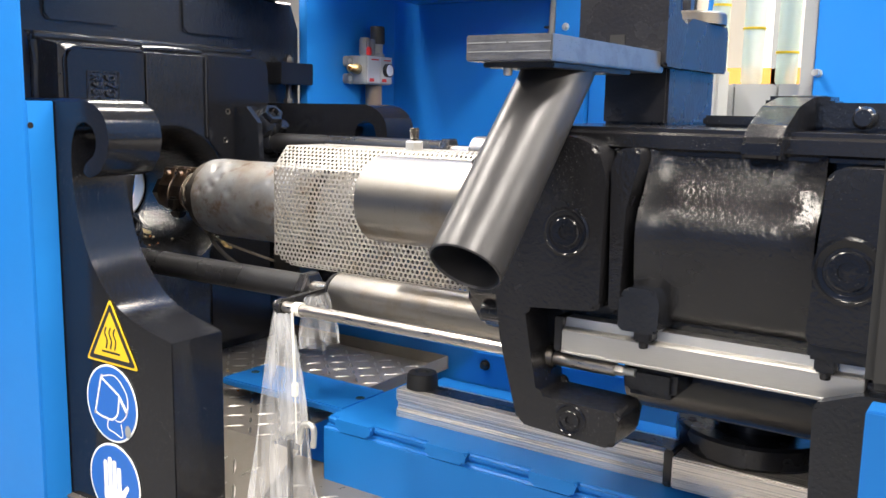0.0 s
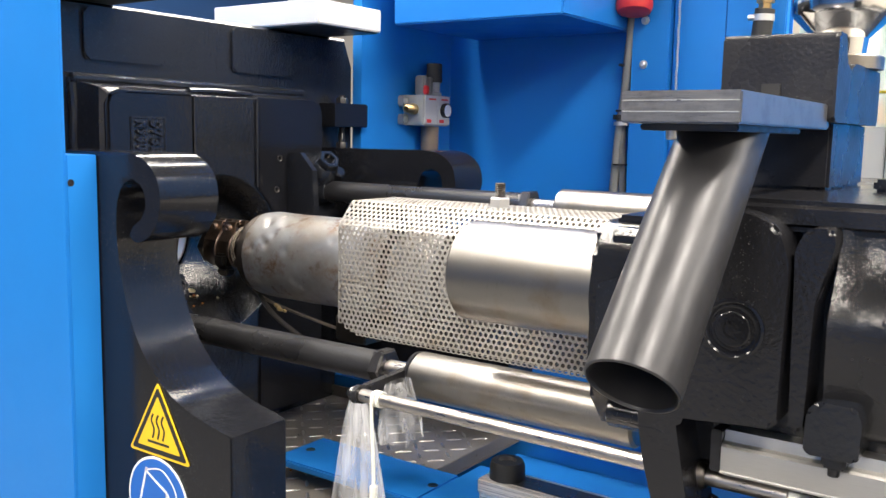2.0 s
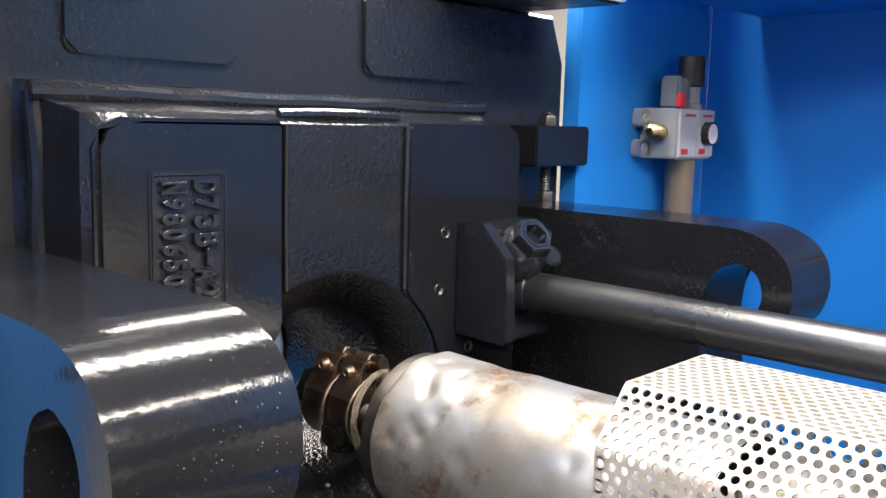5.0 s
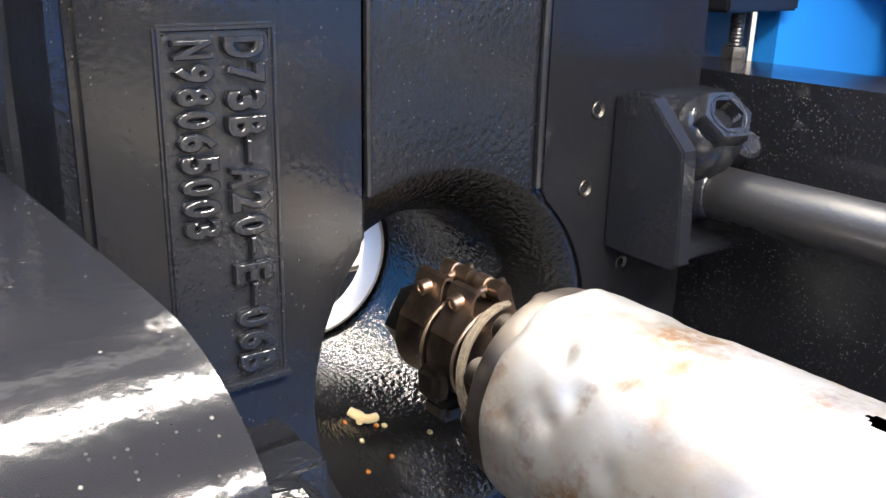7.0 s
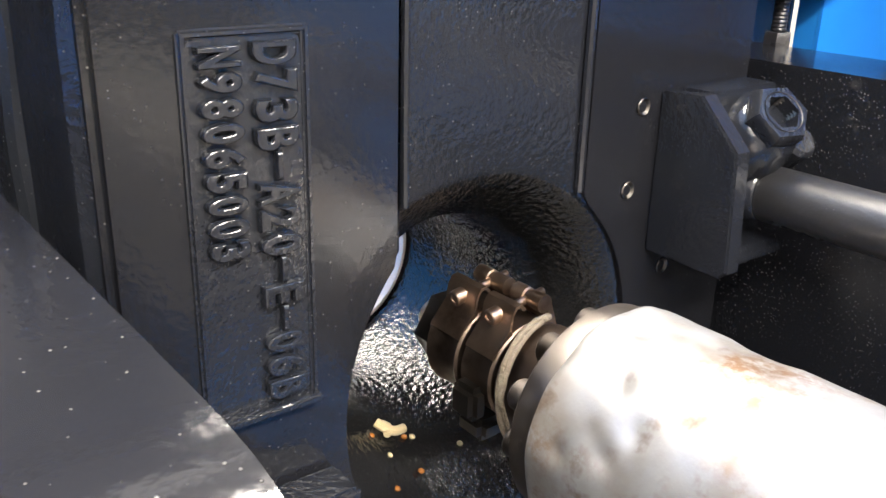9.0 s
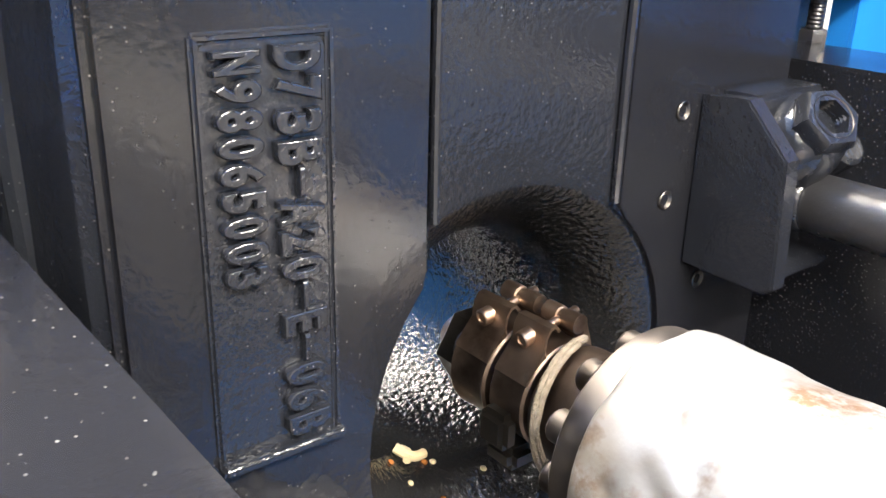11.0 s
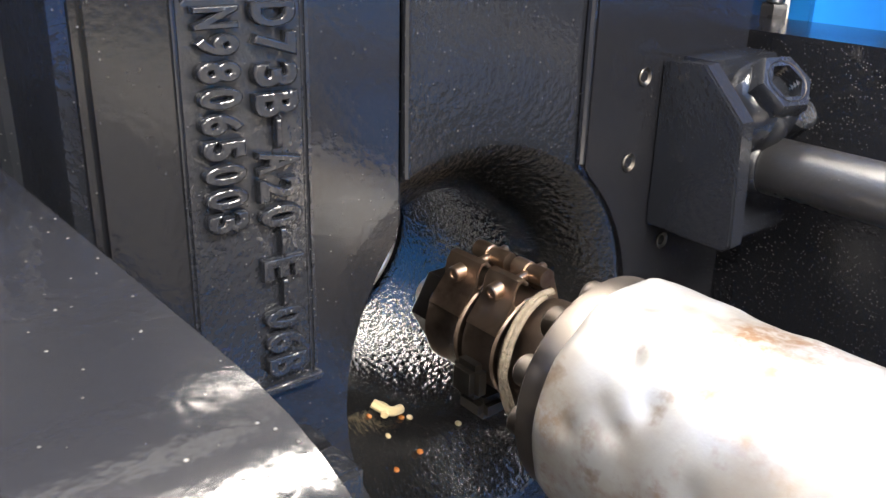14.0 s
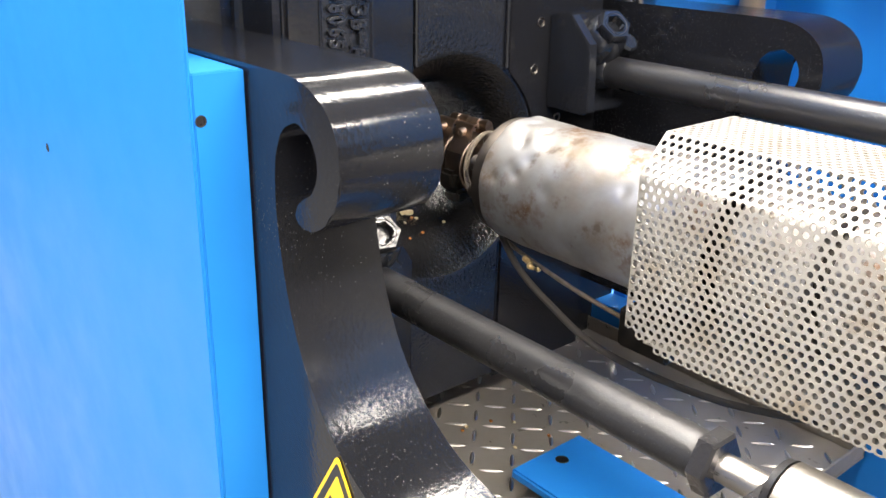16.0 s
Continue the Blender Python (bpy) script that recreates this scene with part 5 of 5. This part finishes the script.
chain = thing("ball_chain", (-0.773, 1.70, 1.42), "fine steel ball chain hanging on the door", "chain")
unit = bmesh.new()
bmesh.ops.create_icosphere(unit, subdivisions=1, radius=0.0027)
ball_mesh = bpy.data.meshes.new("bead")
unit.to_mesh(ball_mesh)
unit.free()
ball_mesh.materials.append(ZINC)
for i in range(56):
    o = new("bead", ball_mesh)
    o.parent = chain
    o.location = (0.0004 * math.sin(i * 0.7), 0.0, 0.0046 * i)
hs = thing("air_hose", (-0.64, 1.68, 1.1), "black rubber hose with a steel clip and brass fitting", "hose")
part("hose", hose([(-0.612, 1.67, 1.6), (-0.621, 1.668, 1.5), (-0.636, 1.665, 1.42), (-0.646, 1.665, 1.3), (-0.65, 1.665, 1.05)], 0.0165, 16), RUBBER, hs)
part("clip", lathe((-0.6138, 1.67, 1.58), (-0.6128, 1.67, 1.63), [(0, 0.0172), (0.0, 0.0182), (0.011, 0.0182), (0.011, 0.0172)], 28, caps=False), ZINC, hs)
part("fitting", lathe((-0.612, 1.67, 1.598), (-0.611, 1.67, 1.7), [(0, 0.011), (0.012, 0.011), (0.012, 0.015), (0.024, 0.015), (0.024, 0.018), (0.12, 0.018)], 6), BRASS, hs)
part("clip_screw", rod((-0.636, 1.66, 1.586), (-0.624, 1.66, 1.586), 0.005, 12), ZINC, hs)
jb = thing("junction_box", (-0.58, 1.68, 1.27), "light grey junction box", "box")
part("case", box(-0.6, -0.5, 1.64, 1.71, 1.275, 1.428, 0.004), GREY, jb)
part("elbow", hose([(-0.6, 1.68, 1.31), (-0.618, 1.68, 1.312), (-0.628, 1.68, 1.3), (-0.63, 1.68, 1.27), (-0.63, 1.68, 1.1)], 0.015, 16), CABLE, jb, "grey threaded pipe elbow")

# things beyond the opening
TUBEMAT = mat("pale_green_film", (0.72, 0.8, 0.66), 0.3)
bsdf(TUBEMAT).inputs["Alpha"].default_value = 0.6
for i, x in enumerate((-0.69, -0.6, -0.525, -0.455, -0.385)):
    tb = thing("film_tube", (x, 1.95, 1.41), "pale green translucent film tube with a yellow band", "film tube", "hanging film tubes")
    part("tube", lathe((x, 1.95, 1.408), (x + 0.004, 1.95, 2.4), [(0, 0.019), (0.006, 0.0215), (0.5, 0.0215), (0.99, 0.0215)], 24), TUBEMAT, tb)
    z = 1.47 + 0.05 * ((i * 2) % 3)
    part("band", lathe((x, 1.95, z), (x, 1.95, 3), [(0, 0.0218), (0, 0.0235), (0.005, 0.0235), (0.005, 0.0218)], 24, caps=False), YELLOW, tb)
sill = thing("tube_rack", (-0.5, 1.95, 0.0), "grey floor rack below the hanging tubes", "rack")
part("body", box(-0.9, -0.2, 1.88, 2.02, 0.0, 1.407, 0.004), GREY, sill)
rack = thing("storage_rack", (-1.4, 4.2, 0.0), "orange beamed storage rack against the hall wall", "rack")
for z in (0.9, 1.45, 2.5):
    part("beam", box(-2.6, 0.6, 4.0, 4.05, z, z + 0.09, 0.004), ORANGE, rack)
    part("shelf", box(-2.6, 0.6, 4.05, 4.75, z + 0.06, z + 0.085), WHITE, rack)
for x in (-2.65, -1.0, 0.62):
    part("upright", box(x, x + 0.07, 4.0, 4.07, 0, 3.2, 0.004), CABLE, rack)
CARD = mat("cardboard", (0.42, 0.3, 0.18), 0.8)
for x, z, s, mt in ((-2.2, 0.985, 0.36, CARD), (-1.6, 0.985, 0.42, WHITE), (-0.6, 0.985, 0.4, CARD), (0.0, 0.985, 0.35, CARD), (-1.9, 1.535, 0.4, WHITE), (-0.9, 1.535, 0.45, WHITE), (-0.3, 1.535, 0.4, CARD), (0.2, 1.535, 0.34, YELLOW)):
    crate = thing("carton", (x, 4.35, z), "storage carton on the rack", "carton", "cartons on the rack")
    part("box_body", box(x - s / 2, x + s / 2, 4.15, 4.6, z, z + s * 0.8, 0.006), mt, crate)
    part("lid", box(x - s / 2 - 0.006, x + s / 2 + 0.006, 4.144, 4.606, z + s * 0.8 + 0.0005, z + s * 0.8 + 0.03, 0.004), mt, crate)

# near things at the machine's right
near = thing("hanging_control", (-0.03, 0.6, 1.0), "dark grey plastic control housing beside the machine", "control housing")
part("case", box(-0.079, 0.1, 0.6, 0.66, 1.178, 1.45, 0.006), RUBBER, near)
part("arm", box(-0.02, 0.05, 0.66, 0.78, 1.3, 1.36, 0.004), RUBBER, near)
panel = thing("lower_guard", (0.1, 0.7, 0.05), "blue sheet-steel lower guard panel", "guard panel")
part("sheet", box(-0.087, 0.9, 0.69, 0.693, 0.05, 1.137, 0.001), BLUE, panel)
part("rim", box(-0.0868, 0.9, 0.6932, 0.72, 1.134, 1.137, 0.0008), BLUE, panel)
